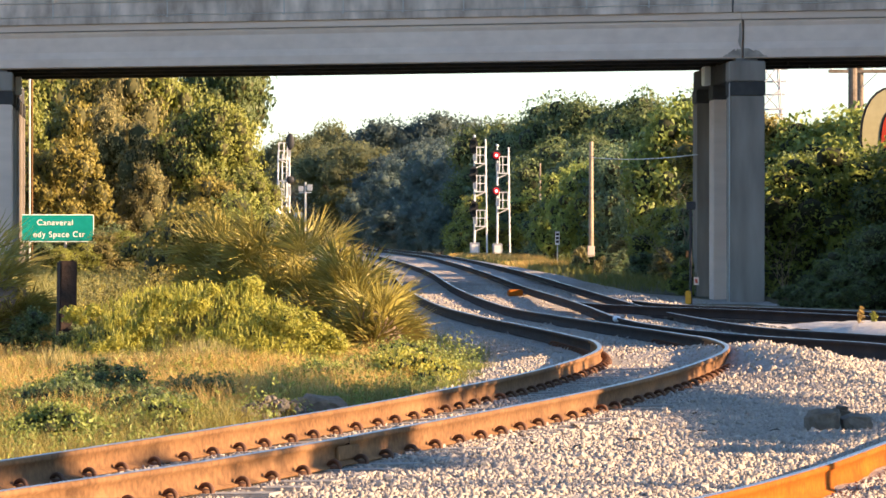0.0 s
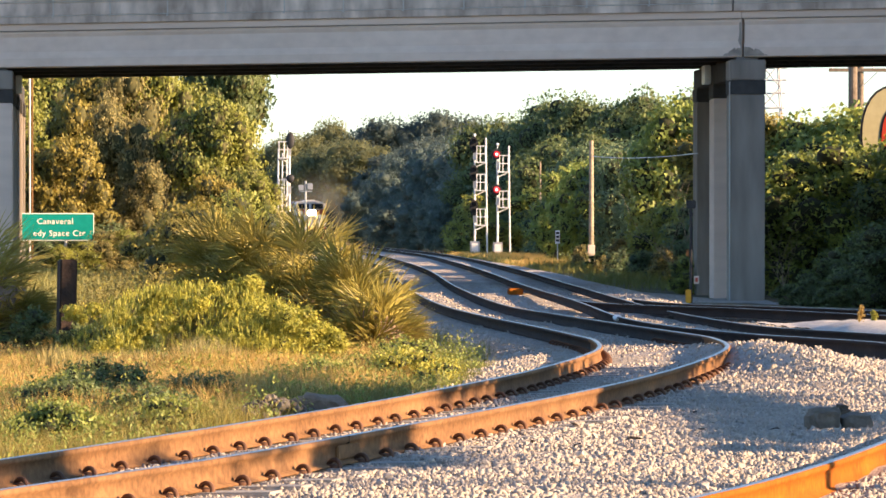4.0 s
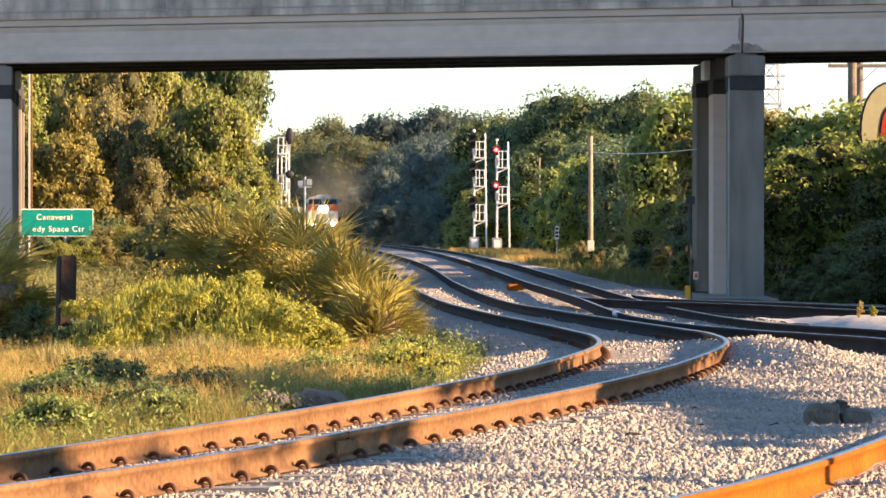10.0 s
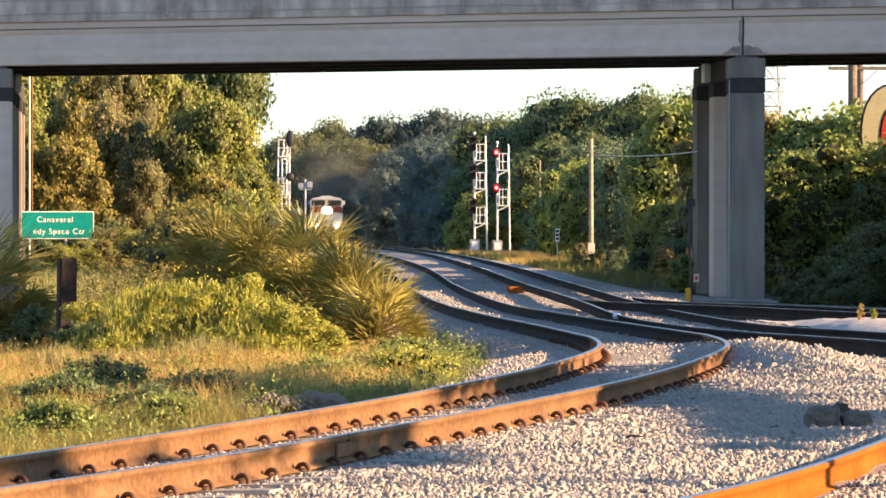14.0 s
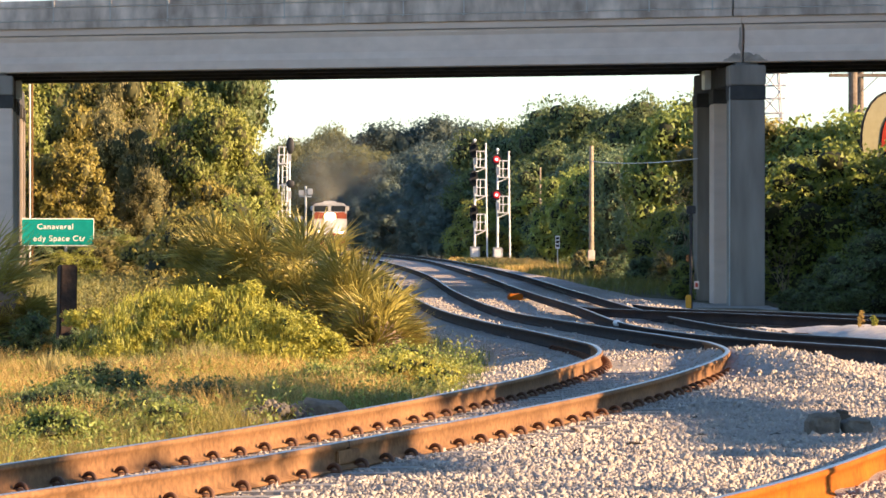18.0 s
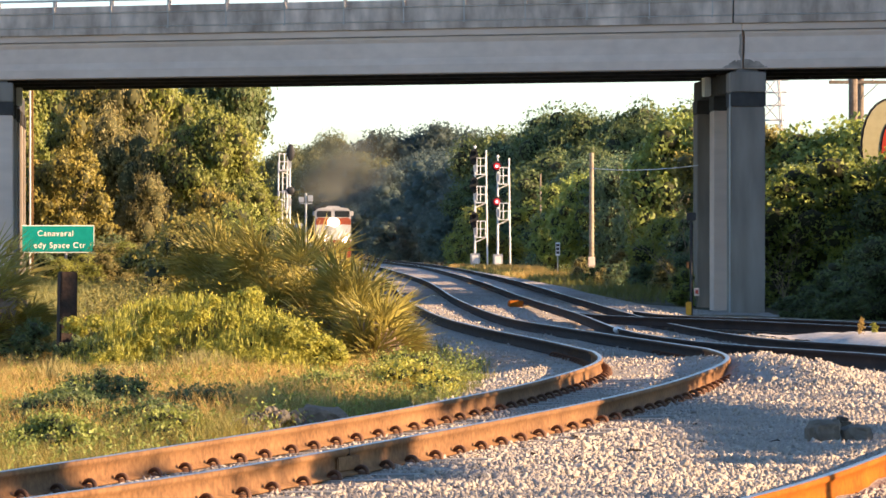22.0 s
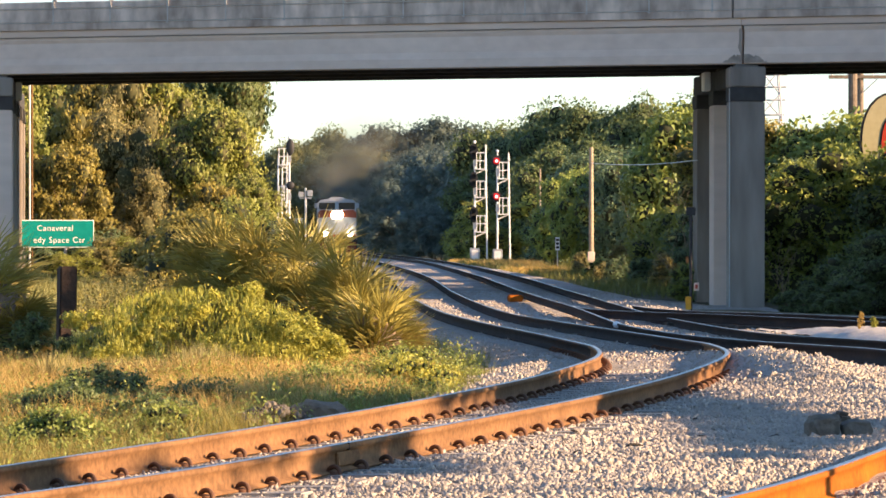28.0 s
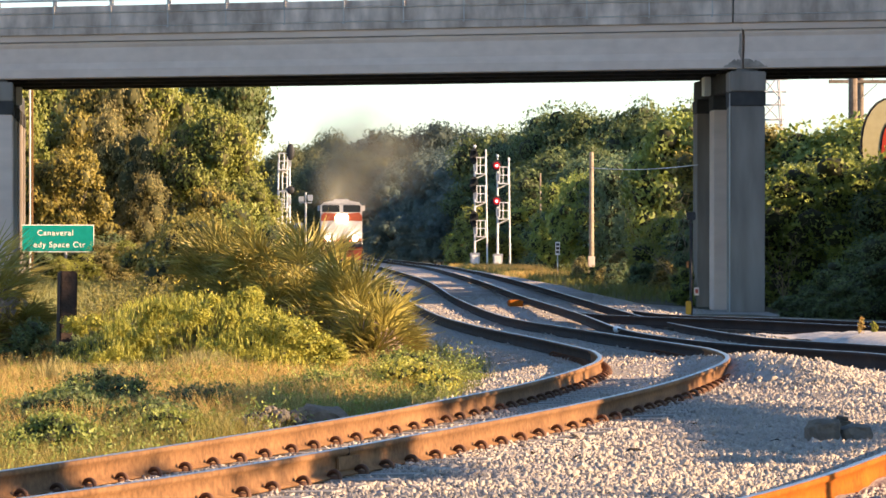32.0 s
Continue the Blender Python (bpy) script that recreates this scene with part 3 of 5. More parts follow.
    for sign, wide in ((-1, 0.62), (1, 0.80)):
        edge = [(0.045 * sign, 0.0)]
        for k in range(26):
            u = 1 - k / 25
            edge.append((sign * (0.045 + wide * u), max(0.012, 0.26 * (1 - u ** 2.2) + 0.09 * noise.noise((k * 0.37, sign * 3.1, 0)) + 0.05 * noise.noise((k * 0.9, sign * 1.7, 2)))))
        if sign < 0:
            edge += [(-0.15, 0.48), (-0.11, 0.80), (-0.12, 1.05), (-0.045, 1.12)]
        stain = part("water_stain", prism([(sx, sz) for sx, sz in (edge if sign > 0 else edge[::-1])], 0.064, 0.068), M["damp"], top, "dark water stain below the joint")
        stain.matrix_basis = Matrix.Translation((0, 0, GIRDER_Z + 0.03))
    bent(top, -SPAN, 5)
    bent(top, 0.0, 3)
    return top


def bent(top, s, n):
    """Square columns under a cap, set in a row along the tracks rather than square to the bridge."""
    inv = BRIDGE.inverted()
    front = BRIDGE @ Vector((s, 0.42, 0))
    cols = [front + Vector((-0.075, 1.0, 0)) * (3.95 * k) for k in range(n)]
    ang = math.atan2(0.075, 1.0)
    for i, c in enumerate(cols):
        m = inv @ Matrix.Translation((c.x, c.y, 0)) @ Matrix.Rotation(ang, 4, "Z")
        # lighter and darker concrete stand in for lit and shaded columns
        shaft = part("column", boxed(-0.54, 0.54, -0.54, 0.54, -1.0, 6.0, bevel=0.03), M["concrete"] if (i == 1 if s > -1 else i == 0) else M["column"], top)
        shaft.matrix_basis = m
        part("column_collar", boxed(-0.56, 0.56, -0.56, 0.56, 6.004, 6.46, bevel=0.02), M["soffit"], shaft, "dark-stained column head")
        pads = part("bearing", boxed(-0.35, 0.35, -0.3, 0.3, 7.104, 7.196, bevel=0.01), M["stained"], shaft)
    m = inv @ Matrix.Translation((cols[0].x, cols[0].y, 0)) @ Matrix.Rotation(ang, 4, "Z")
    # the shade along the cap's side is put into its colour
    cap = part("bent_cap", boxed(-0.52, 0.52, 0.604, 3.95 * (n - 1) + 0.6, 6.464, 7.10, bevel=0.03), M["soffit"], top, "cap beam with shade put into its dark colour")
    cap.matrix_basis = m
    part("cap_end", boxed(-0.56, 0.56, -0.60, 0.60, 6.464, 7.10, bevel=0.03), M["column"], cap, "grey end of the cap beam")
    side = -1 if s > -1 else 1
    # the white of this block stands in for sunlight on the cap's side
    part("pedestal", boxed(min(side * 0.525, side * 0.73), max(side * 0.525, side * 0.73), 4.2, 5.0, 6.50, 7.12, bevel=0.02), M["signwhite"], cap, "white block standing in for a sunlit patch beside the cap beam")
    pipe = part("drain_pipe", rodded((-0.575, -0.40, -0.9), (-0.575, -0.40, 6.4), 0.02), M["steel"], top, "pale drain pipe")
    pipe.matrix_basis = m
    if s < -1:
        for x, rad, mt, label in ((-15.02, 0.04, "white", "white pipe beside the columns"), (-14.93, 0.03, "rail", "rusty pipe beside the columns")):
            pipe = part("downpipe", rodded((0, 0, 0.4), (0, 0, 7.6), rad), M[mt], top, label)
            pipe.matrix_basis = inv @ Matrix.Translation((x * 1.04, 156, 0))


bridge()

# ---------------------------------------------------------------- plants
def quads(centres, along, across, material, name):
    """Pointed leaves: one folded four-cornered leaf at each centre."""
    n = len(centres)
    v = np.stack([centres - along, centres + across, centres + along, centres - across], 1)
    f = np.arange(4 * n).reshape(n, 4)
    return mesh_np(name, v.reshape(-1, 3), f, material)


def unit(v):
    return v / np.maximum(np.linalg.norm(v, axis=-1, keepdims=True), 1e-6)


BALL = None


def ball():
    """Corners and faces of a small unit ball."""
    global BALL
    if BALL is None:
        bm = bmesh.new()
        bmesh.ops.create_icosphere(bm, subdivisions=2, radius=1)
        bm.verts.ensure_lookup_table()
        BALL = np.array([v.co[:] for v in bm.verts]), np.array([[v.index for v in f.verts] for f in bm.faces])
        bm.free()
    return BALL


def crown_mesh(seed, clumps, leaves, size, shape, material, clump_r=0.3, hollow=0.8, name="crown", ragged=0.55, core=0.58, heart_mat="heart_shade"):
    """Clumps of leaves round hearts whose colour gives the shade inside, over an uneven body of unit height: shape(rng,
    n) gives the clumps' centres.
    """
    rng = np.random.default_rng(seed)
    centre = shape(rng, clumps)
    radius = clump_r * rng.uniform(0.55, 1.4, clumps)
    which = rng.choice(clumps, leaves, p=radius ** 2 / (radius ** 2).sum())
    way = unit(rng.normal(size=(leaves, 3)) + np.array([0, 0, 0.2]))
    lump = 1 + 0.22 * np.sin(5.1 * way[:, 0] + which) * np.sin(4.3 * way[:, 1] + 2 * which) + 0.18 * np.sin(6.7 * way[:, 2] + 3 * which)
    p = centre[which] + way * (radius[which] * lump * rng.uniform(hollow, 1.12, leaves))[:, None] * np.array([1, 1, 0.82])
    normal = unit(way + rng.normal(size=(leaves, 3)) * ragged)
    t = unit(np.cross(normal, rng.normal(size=(leaves, 3))))
    b = np.cross(normal, t)
    s = size * rng.uniform(0.6, 1.5, leaves)[:, None]
    along, across = t * s * 0.8, b * s * 0.62
    v = np.stack([p - along - across, p - along + across, p + 1.3 * along], 1)
    v = v[p[:, 2] > 0.01].reshape(-1, 3)
    faces = np.arange(len(v)).reshape(-1, 3)
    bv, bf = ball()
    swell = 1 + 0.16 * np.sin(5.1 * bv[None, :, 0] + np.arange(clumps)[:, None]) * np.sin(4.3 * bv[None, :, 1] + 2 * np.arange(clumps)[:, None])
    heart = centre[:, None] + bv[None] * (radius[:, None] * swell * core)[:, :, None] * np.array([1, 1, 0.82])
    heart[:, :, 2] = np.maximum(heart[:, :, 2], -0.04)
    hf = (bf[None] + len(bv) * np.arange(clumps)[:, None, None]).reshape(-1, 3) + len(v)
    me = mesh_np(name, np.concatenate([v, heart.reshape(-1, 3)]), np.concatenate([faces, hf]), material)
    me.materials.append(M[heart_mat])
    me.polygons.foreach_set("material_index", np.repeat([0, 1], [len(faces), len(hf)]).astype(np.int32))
    return me


def dome(rx, z0, z1, fill=0.25, gather=0.72):
    def shape(rng, n):
        w = unit(rng.normal(size=(n, 3)))
        r = rng.uniform(fill, 1, n) ** 0.4
        p = w * r[:, None]
        lump = 1 + 0.22 * np.sin(3 * np.arctan2(p[:, 1], p[:, 0]) + 4 * p[:, 2] + rng.uniform(0, 6))
        mass = unit(rng.normal(size=(9, 3))) * rng.uniform(0.45, 0.95, (9, 1))
        near = mass[np.argmin(((p[:, None] - mass[None]) ** 2).sum(2), 1)]
        p = near + (p - near) * gather
        return np.c_[p[:, 0] * rx * lump, p[:, 1] * rx * lump, (z0 + z1) / 2 + p[:, 2] * (z1 - z0) / 2]
    return shape


def trunk_mesh(seed, height, r, limbs, spread):
    rng = random.Random(seed)
    bm = bmesh.new()
    p, n = Vector((0, 0, -0.15)), 5
    joints = [p.copy()]
    for i in range(n):
        p = p + Vector((rng.uniform(-0.06, 0.06) * height, rng.uniform(-0.06, 0.06) * height, height / n))
        joints.append(p.copy())
        rod(bm, joints[-2], p, r * (1 - 0.75 * i / n), r * (1 - 0.75 * (i + 1) / n), 7)
    for i in range(limbs):
        k = rng.randint(1, n - 1)
        a = rng.uniform(0, math.tau)
        e = joints[k] + Vector((math.cos(a) * spread, math.sin(a) * spread, height * rng.uniform(0.15, 0.4)))
        mid = (joints[k] + e) / 2 + Vector((0, 0, -0.05 * height))
        rod(bm, joints[k], mid, r * 0.45, r * 0.3, 6)
        rod(bm, mid, e, r * 0.3, r * 0.08, 5)
    return bm


PLANTS = {}


# far kinds take leaf-coloured hearts, which soften them as haze would; others paler shade
HEARTS = dict(far_tree="leaf_far", misty_tree="leaf_mist", shady_tree="leaf_shady", olive_tree="heart_shade_olive", yellow_tree="heart_shade_olive", brown_shrub="heart_shade_olive", pine="heart_shade_olive")


def plant(kind):
    """One plant of each kind and shape, a metre high; copies are set out and sized below."""
    if kind in PLANTS:
        return PLANTS[kind]
    base, seed = kind.split(":")
    seed = int(seed)
    spec = {
        "oak": ("tree", "leaf_oak", 80, 17000, 0.0130, dome(0.36, 0.22, 1.0), 0.105, "broad green tree with a dense uneven crown"),
        "far_tree": ("tree", "leaf_far", 75, 18000, 0.0110, dome(0.36, 0.10, 1.0), 0.110, "distant tree with haze put into its leaf colour"),
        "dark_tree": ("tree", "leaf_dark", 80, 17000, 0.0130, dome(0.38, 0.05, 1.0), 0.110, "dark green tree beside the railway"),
        "misty_tree": ("tree", "leaf_mist", 75, 18000, 0.0110, dome(0.36, 0.05, 1.0), 0.110, "blue-green tree in the far woods with haze put into its leaf colour"),
        "shady_tree": ("tree", "leaf_shady", 80, 17000, 0.0115, dome(0.38, 0.02, 1.0), 0.110, "tree in the far wood with haze and shade put into its leaf colour"),
        "shady_bush": ("bush", "leaf_deep", 70, 15000, 0.0150, dome(0.6, -0.2, 1.0), 0.140, "bush by the bridge with shade put into its dark leaf colour"),
        "thicket": ("bush", "leaf_green", 64, 15000, 0.0160, dome(0.5, -0.15, 1.0), 0.150, "green leafy thicket on the verge"),
        "yellow_shrub": ("bush", "leaf_yellow", 55, 12000, 0.0165, dome(0.48, 0.05, 1.0), 0.140, "tall shrub with yellowing leaves"),
        "brown_shrub": ("bush", "leaf_brown", 60, 14000, 0.0115, dome(0.46, -0.05, 1.0), 0.140, "thin-twigged dry brown shrub"),
        "dark_bush": ("bush", "leaf_dark", 58, 15000, 0.0165, dome(0.55, -0.2, 1.0), 0.150, "dark shaded bush on the verge"),
        "yellow_tree": ("tree", "leaf_yellow", 70, 16000, 0.0120, dome(0.36, 0.10, 1.0), 0.095, "tree with thin yellowing leaves"),
        "olive_tree": ("tree", "leaf_green", 75, 18000, 0.0120, dome(0.36, 0.10, 1.0), 0.105, "sunlit olive-green tree behind the bridge"),
        "vine_bush": ("bush", "leaf_lime", 62, 15000, 0.0140, dome(0.6, -0.2, 1.0), 0.150, "low vine-covered bush on the verge"),
        "pine": ("tree", "leaf_oak", 55, 10000, 0.0130, dome(0.30, 0.60, 1.0), 0.085, "tall pine with a high crown beyond the tracks"),
        "broadleaf": ("tree", "leaf_lime", 62, 12000, 0.0165, dome(0.36, 0.06, 1.0), 0.110, "sunlit tree with broad yellow-green leaves"),
    }[base]
    category, leaf, clumps, leaves, size, shape, cr, label = spec
    ob = thing(base, Matrix(), label, category)
    tall = category == "tree"
    part("trunk" if tall else "stems", trunk_mesh(seed, 0.72 if tall else 0.5, 0.022 if tall else 0.014, 9, 0.22), M["bark"], ob)
    part("crown" if tall else "foliage", crown_mesh(seed, clumps, leaves, size, shape, M[leaf], cr, heart_mat=HEARTS.get(base, "heart_shade")), None, ob)
    PLANTS[kind] = [ob, 0]
    return PLANTS[kind]


def set_out(kind, x, y, height, width=1.0, turn=None, rng=random):
    seed = rng.randint(1, 3)
    keep = plant(f"{kind}:{seed}")
    z = float(soil_height(np.array([x]), np.array([y]))[0]) - 0.08
    m = pose(x, y, z, 0, 0, rng.uniform(0, 360) if turn is None else turn) @ Matrix.Diagonal((height * width, height * width, height, 1))
    if keep[1] == 0:
        keep[0].matrix_world = m
        ob = keep[0]
    else:
        ob = copy_thing(keep[0], Matrix.Identity(4))
        ob.matrix_basis = m
    keep[1] += 1
    return ob


def row_of(kinds, a, b, n, h0, h1, seed, jitter=1.0, width=1.0):
    rng = random.Random(seed)
    for i in range(n):
        t = (i + 0.5) / n
        set_out(rng.choice(kinds), a[0] + (b[0] - a[0]) * t + rng.uniform(-jitter, jitter), a[1] + (b[1] - a[1]) * t + rng.uniform(-3, 3) * jitter,
                rng.uniform(h0, h1), width * rng.uniform(0.9, 1.15), rng=rng)


def wood(kinds, places, seed, width=1.0):
    rng = random.Random(seed)
    for x, y, h in places:
        set_out(rng.choice(kinds), x, y, h, width * rng.uniform(0.9, 1.15), rng=rng)


# unseen trees added on the sunny side of the line to throw the shadows over the tracks: each a trunk and spreading
# lobes (y, z, half length, half height) laid out to match them
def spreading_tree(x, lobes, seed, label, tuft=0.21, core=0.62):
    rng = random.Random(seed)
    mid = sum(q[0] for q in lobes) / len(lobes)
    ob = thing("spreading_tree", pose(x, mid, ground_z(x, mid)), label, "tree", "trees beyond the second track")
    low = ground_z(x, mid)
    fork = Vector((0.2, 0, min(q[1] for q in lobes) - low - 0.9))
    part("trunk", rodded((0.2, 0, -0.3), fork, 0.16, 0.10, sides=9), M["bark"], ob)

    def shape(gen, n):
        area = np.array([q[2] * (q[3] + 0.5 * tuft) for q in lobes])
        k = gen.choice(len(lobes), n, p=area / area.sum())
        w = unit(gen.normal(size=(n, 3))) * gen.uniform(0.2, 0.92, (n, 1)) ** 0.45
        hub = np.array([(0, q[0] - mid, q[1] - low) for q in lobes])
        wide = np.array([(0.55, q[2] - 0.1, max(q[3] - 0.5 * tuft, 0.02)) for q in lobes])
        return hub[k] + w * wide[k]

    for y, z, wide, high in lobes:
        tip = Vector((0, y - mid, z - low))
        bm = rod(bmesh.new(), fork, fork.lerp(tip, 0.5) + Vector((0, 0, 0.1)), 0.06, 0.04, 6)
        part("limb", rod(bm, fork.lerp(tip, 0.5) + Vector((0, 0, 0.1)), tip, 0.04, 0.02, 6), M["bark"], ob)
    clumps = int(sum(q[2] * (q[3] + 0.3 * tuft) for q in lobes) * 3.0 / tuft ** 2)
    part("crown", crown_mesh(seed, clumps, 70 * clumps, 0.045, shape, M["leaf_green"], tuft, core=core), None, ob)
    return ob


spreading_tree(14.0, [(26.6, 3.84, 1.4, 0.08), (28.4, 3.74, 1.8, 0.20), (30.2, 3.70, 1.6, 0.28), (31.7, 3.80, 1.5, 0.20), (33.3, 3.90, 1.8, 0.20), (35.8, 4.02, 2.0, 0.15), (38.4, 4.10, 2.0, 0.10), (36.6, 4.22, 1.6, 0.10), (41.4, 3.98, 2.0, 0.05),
                      (34.0, 3.16, 2.4, 0.06), (33.2, 4.22, 2.2, 0.22), (36.2, 4.42, 2.4, 0.40), (34.2, 4.85, 3.3, 0.28), (37.1, 5.24, 2.6, 0.36), (36.3, 5.68, 2.2, 0.20)], 41, "unseen tree shaped to throw the shadow over the ballast", 0.12, 0.95)
spreading_tree(14.0, [(23.7, 4.85, 1.3, 0.34), (21.5, 5.24, 0.6, 0.20), (20.5, 5.59, 1.2, 0.20)], 42, "small unseen tree added to shade the near rails")
spreading_tree(14.2, [(52.3, 4.25, 1.8, 0.32), (56.2, 3.85, 2.2, 0.95), (59.7, 4.04, 2.8, 1.15), (63.5, 3.99, 3.0, 1.15), (67.7, 4.04, 3.0, 1.10)], 43, "unseen tree added to shade the tracks past the bend")
spreading_tree(14.4, [(71.9, 3.94, 3.0, 1.05), (76.4, 4.0, 2.4, 0.9)], 44, "unseen tree added to shade the tracks past the bend")
spreading_tree(14.2, [(52.4, 7.15, 1.9, 0.75), (53.2, 8.1, 1.5, 0.6), (52.6, 6.3, 0.9, 0.25)], 46, "tall unseen tree added to shade the palmetto by the post")
# unseen oaks added to shade the bridge columns and the bushes beside them
row_of(["oak"], (26.5, 116.5), (28.5, 128.0), 6, 14.0, 15.0, 42, 0.4)
row_of(["oak"], (25.0, 131.0), (25.5, 149.0), 3, 7.0, 8.6, 44, 0.4)
row_of(["oak"], (23.5, 104.0), (24.5, 118.0), 4, 6.2, 7.0, 46, 0.4)
row_of(["oak"], (31.5, 114.5), (33.0, 125.0), 5, 13.0, 14.0, 43, 0.4)
# left of the line, behind the bridge
for kind, tx, ty, th, tw in (("olive_tree", -23.0, 186, 9.4, 0.9), ("olive_tree", -19.4, 185, 9.8, 0.8), ("yellow_tree", -17.0, 187, 10.0, 0.8), ("olive_tree", -14.6, 186, 10.2, 0.75),
                             ("brown_shrub", -13.3, 174, 9.2, 0.5), ("olive_tree", -11.5, 175, 9.3, 0.62), ("yellow_tree", -15.3, 174, 8.8, 0.6), ("pine", -9.5, 180, 10.6, 0.68), ("pine", -9.2, 177, 9.6, 0.5),
                             ("yellow_tree", -11.0, 179, 9.0, 0.7), ("olive_tree", -17.6, 170, 8.0, 0.75), ("brown_shrub", -13.4, 170, 7.3, 0.62), ("brown_shrub", -11.0, 168, 6.6, 0.55),
                             ("olive_tree", -9.2, 168, 7.5, 0.72), ("yellow_tree", -14.3, 160, 6.0, 0.72), ("yellow_tree", -16.4, 161, 5.6, 0.7), ("brown_shrub", -11.5, 161, 4.6, 0.62),
                             ("yellow_shrub", -8.9, 161, 4.3, 0.62), ("olive_tree", -7.9, 165, 4.9, 0.7)):
    set_out(kind, tx, ty, th, tw)
row_of(["dark_bush", "brown_shrub", "thicket"], (-16.6, 158.5), (-9.0, 160.5), 8, 1.7, 2.6, 3, 0.3)
row_of(["thicket", "brown_shrub", "olive_tree"], (-14.2, 150.5), (-8.4, 154), 9, 1.5, 2.3, 34, 0.3, 1.1)
wood(["yellow_shrub", "thicket"], [(-4.4, 73, 2.5), (-3.7, 76, 2.5), (-5.1, 80, 2.6), (-4.6, 88, 2.9), (-5.8, 92, 2.6)], 53, 0.8)
row_of(["thicket", "yellow_shrub"], (-9.0, 168), (-12.6, 250), 8, 2.2, 3.2, 4, 0.4)
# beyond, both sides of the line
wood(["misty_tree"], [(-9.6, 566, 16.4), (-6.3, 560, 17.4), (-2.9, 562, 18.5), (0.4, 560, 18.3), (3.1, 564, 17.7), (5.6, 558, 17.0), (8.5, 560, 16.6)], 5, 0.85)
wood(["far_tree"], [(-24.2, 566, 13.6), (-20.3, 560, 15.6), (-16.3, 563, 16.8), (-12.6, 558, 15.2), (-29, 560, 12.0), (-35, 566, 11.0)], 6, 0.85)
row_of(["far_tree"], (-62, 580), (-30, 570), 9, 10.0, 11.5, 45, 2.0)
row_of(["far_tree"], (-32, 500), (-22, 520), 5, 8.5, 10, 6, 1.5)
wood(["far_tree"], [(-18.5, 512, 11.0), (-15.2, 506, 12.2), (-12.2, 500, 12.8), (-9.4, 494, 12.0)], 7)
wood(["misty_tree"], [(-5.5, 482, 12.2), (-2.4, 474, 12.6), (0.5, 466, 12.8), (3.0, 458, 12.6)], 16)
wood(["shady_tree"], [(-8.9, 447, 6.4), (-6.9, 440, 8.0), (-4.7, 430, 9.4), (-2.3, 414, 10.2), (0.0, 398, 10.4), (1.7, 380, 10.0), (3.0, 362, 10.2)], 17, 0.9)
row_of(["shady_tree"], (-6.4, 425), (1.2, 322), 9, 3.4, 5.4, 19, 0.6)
wood(["oak", "oak", "dark_tree"], [(4.4, 345, 11.6), (6.2, 338, 11.7), (8.0, 333, 12.2), (9.7, 328, 13.0), (11.4, 325, 12.7), (13.2, 322, 12.2), (14.8, 318, 12.3), (16.2, 315, 12.0), (18.4, 310, 12.0)], 8, 0.82)
row_of(["oak", "dark_tree"], (3.6, 330), (13, 262), 9, 6.8, 9.0, 18, 1.0)
row_of(["oak"], (12, 350), (8, 470), 9, 11.0, 12.2, 20, 1.5)
row_of(["broadleaf", "dark_bush"], (6.2, 300), (9.9, 222), 9, 4.0, 5.4, 9, 0.5)
row_of(["broadleaf"], (6.3, 236), (8.6, 226), 4, 5.0, 6.0, 29, 0.3, 0.75)
row_of(["dark_tree"], (9.3, 228), (11.0, 205), 4, 5.5, 6.5, 30, 0.3, 0.8)
row_of(["thicket", "dark_bush"], (1.6, 305), (2.6, 284), 5, 2.6, 4.4, 31, 0.3)
# right of the line by the bridge
row_of(["broadleaf"], (9.7, 174), (12.0, 186), 4, 7.2, 8.2, 10, 0.2, 0.8)
row_of(["dark_bush", "thicket"], (9.4, 166), (10.2, 150), 5, 2.8, 4.2, 12, 0.2)
row_of(["broadleaf", "yellow_tree", "olive_tree"], (11.6, 158), (20, 152), 8, 5.8, 6.8, 13, 0.5)
row_of(["dark_bush", "thicket", "broadleaf"], (11.6, 146), (19, 138), 8, 4.2, 5.2, 14, 0.4)
wood(["vine_bush", "broadleaf"], [(13.2, 143.5, 5.0), (14.6, 143, 5.3), (15.9, 142, 5.4), (17.2, 141, 5.6)], 51)
wood(["vine_bush", "brown_shrub", "yellow_shrub"], [(6.5, 196, 1.2), (6.7, 174, 0.9), (7.6, 176, 1.6), (7.5, 160, 1.0), (8.2, 164, 1.5)], 52, 0.8)
row_of(["shady_bush"], (12.6, 127), (18, 113), 11, 1.6, 2.8, 15, 0.5, 1.1)
wood(["shady_bush"], [(10.3, 123, 0.7), (10.9, 121.5, 0.9), (11.6, 120, 1.1)], 54, 1.1)
wood(["vine_bush", "brown_shrub", "dark_bush"], [(6.6, 178, 1.0), (7.2, 170, 1.2), (6.1, 186, 0.8), (7.6, 157, 1.2), (8.1, 150, 1.4), (8.9, 146, 1.7), (8.5, 140, 1.3)], 55)


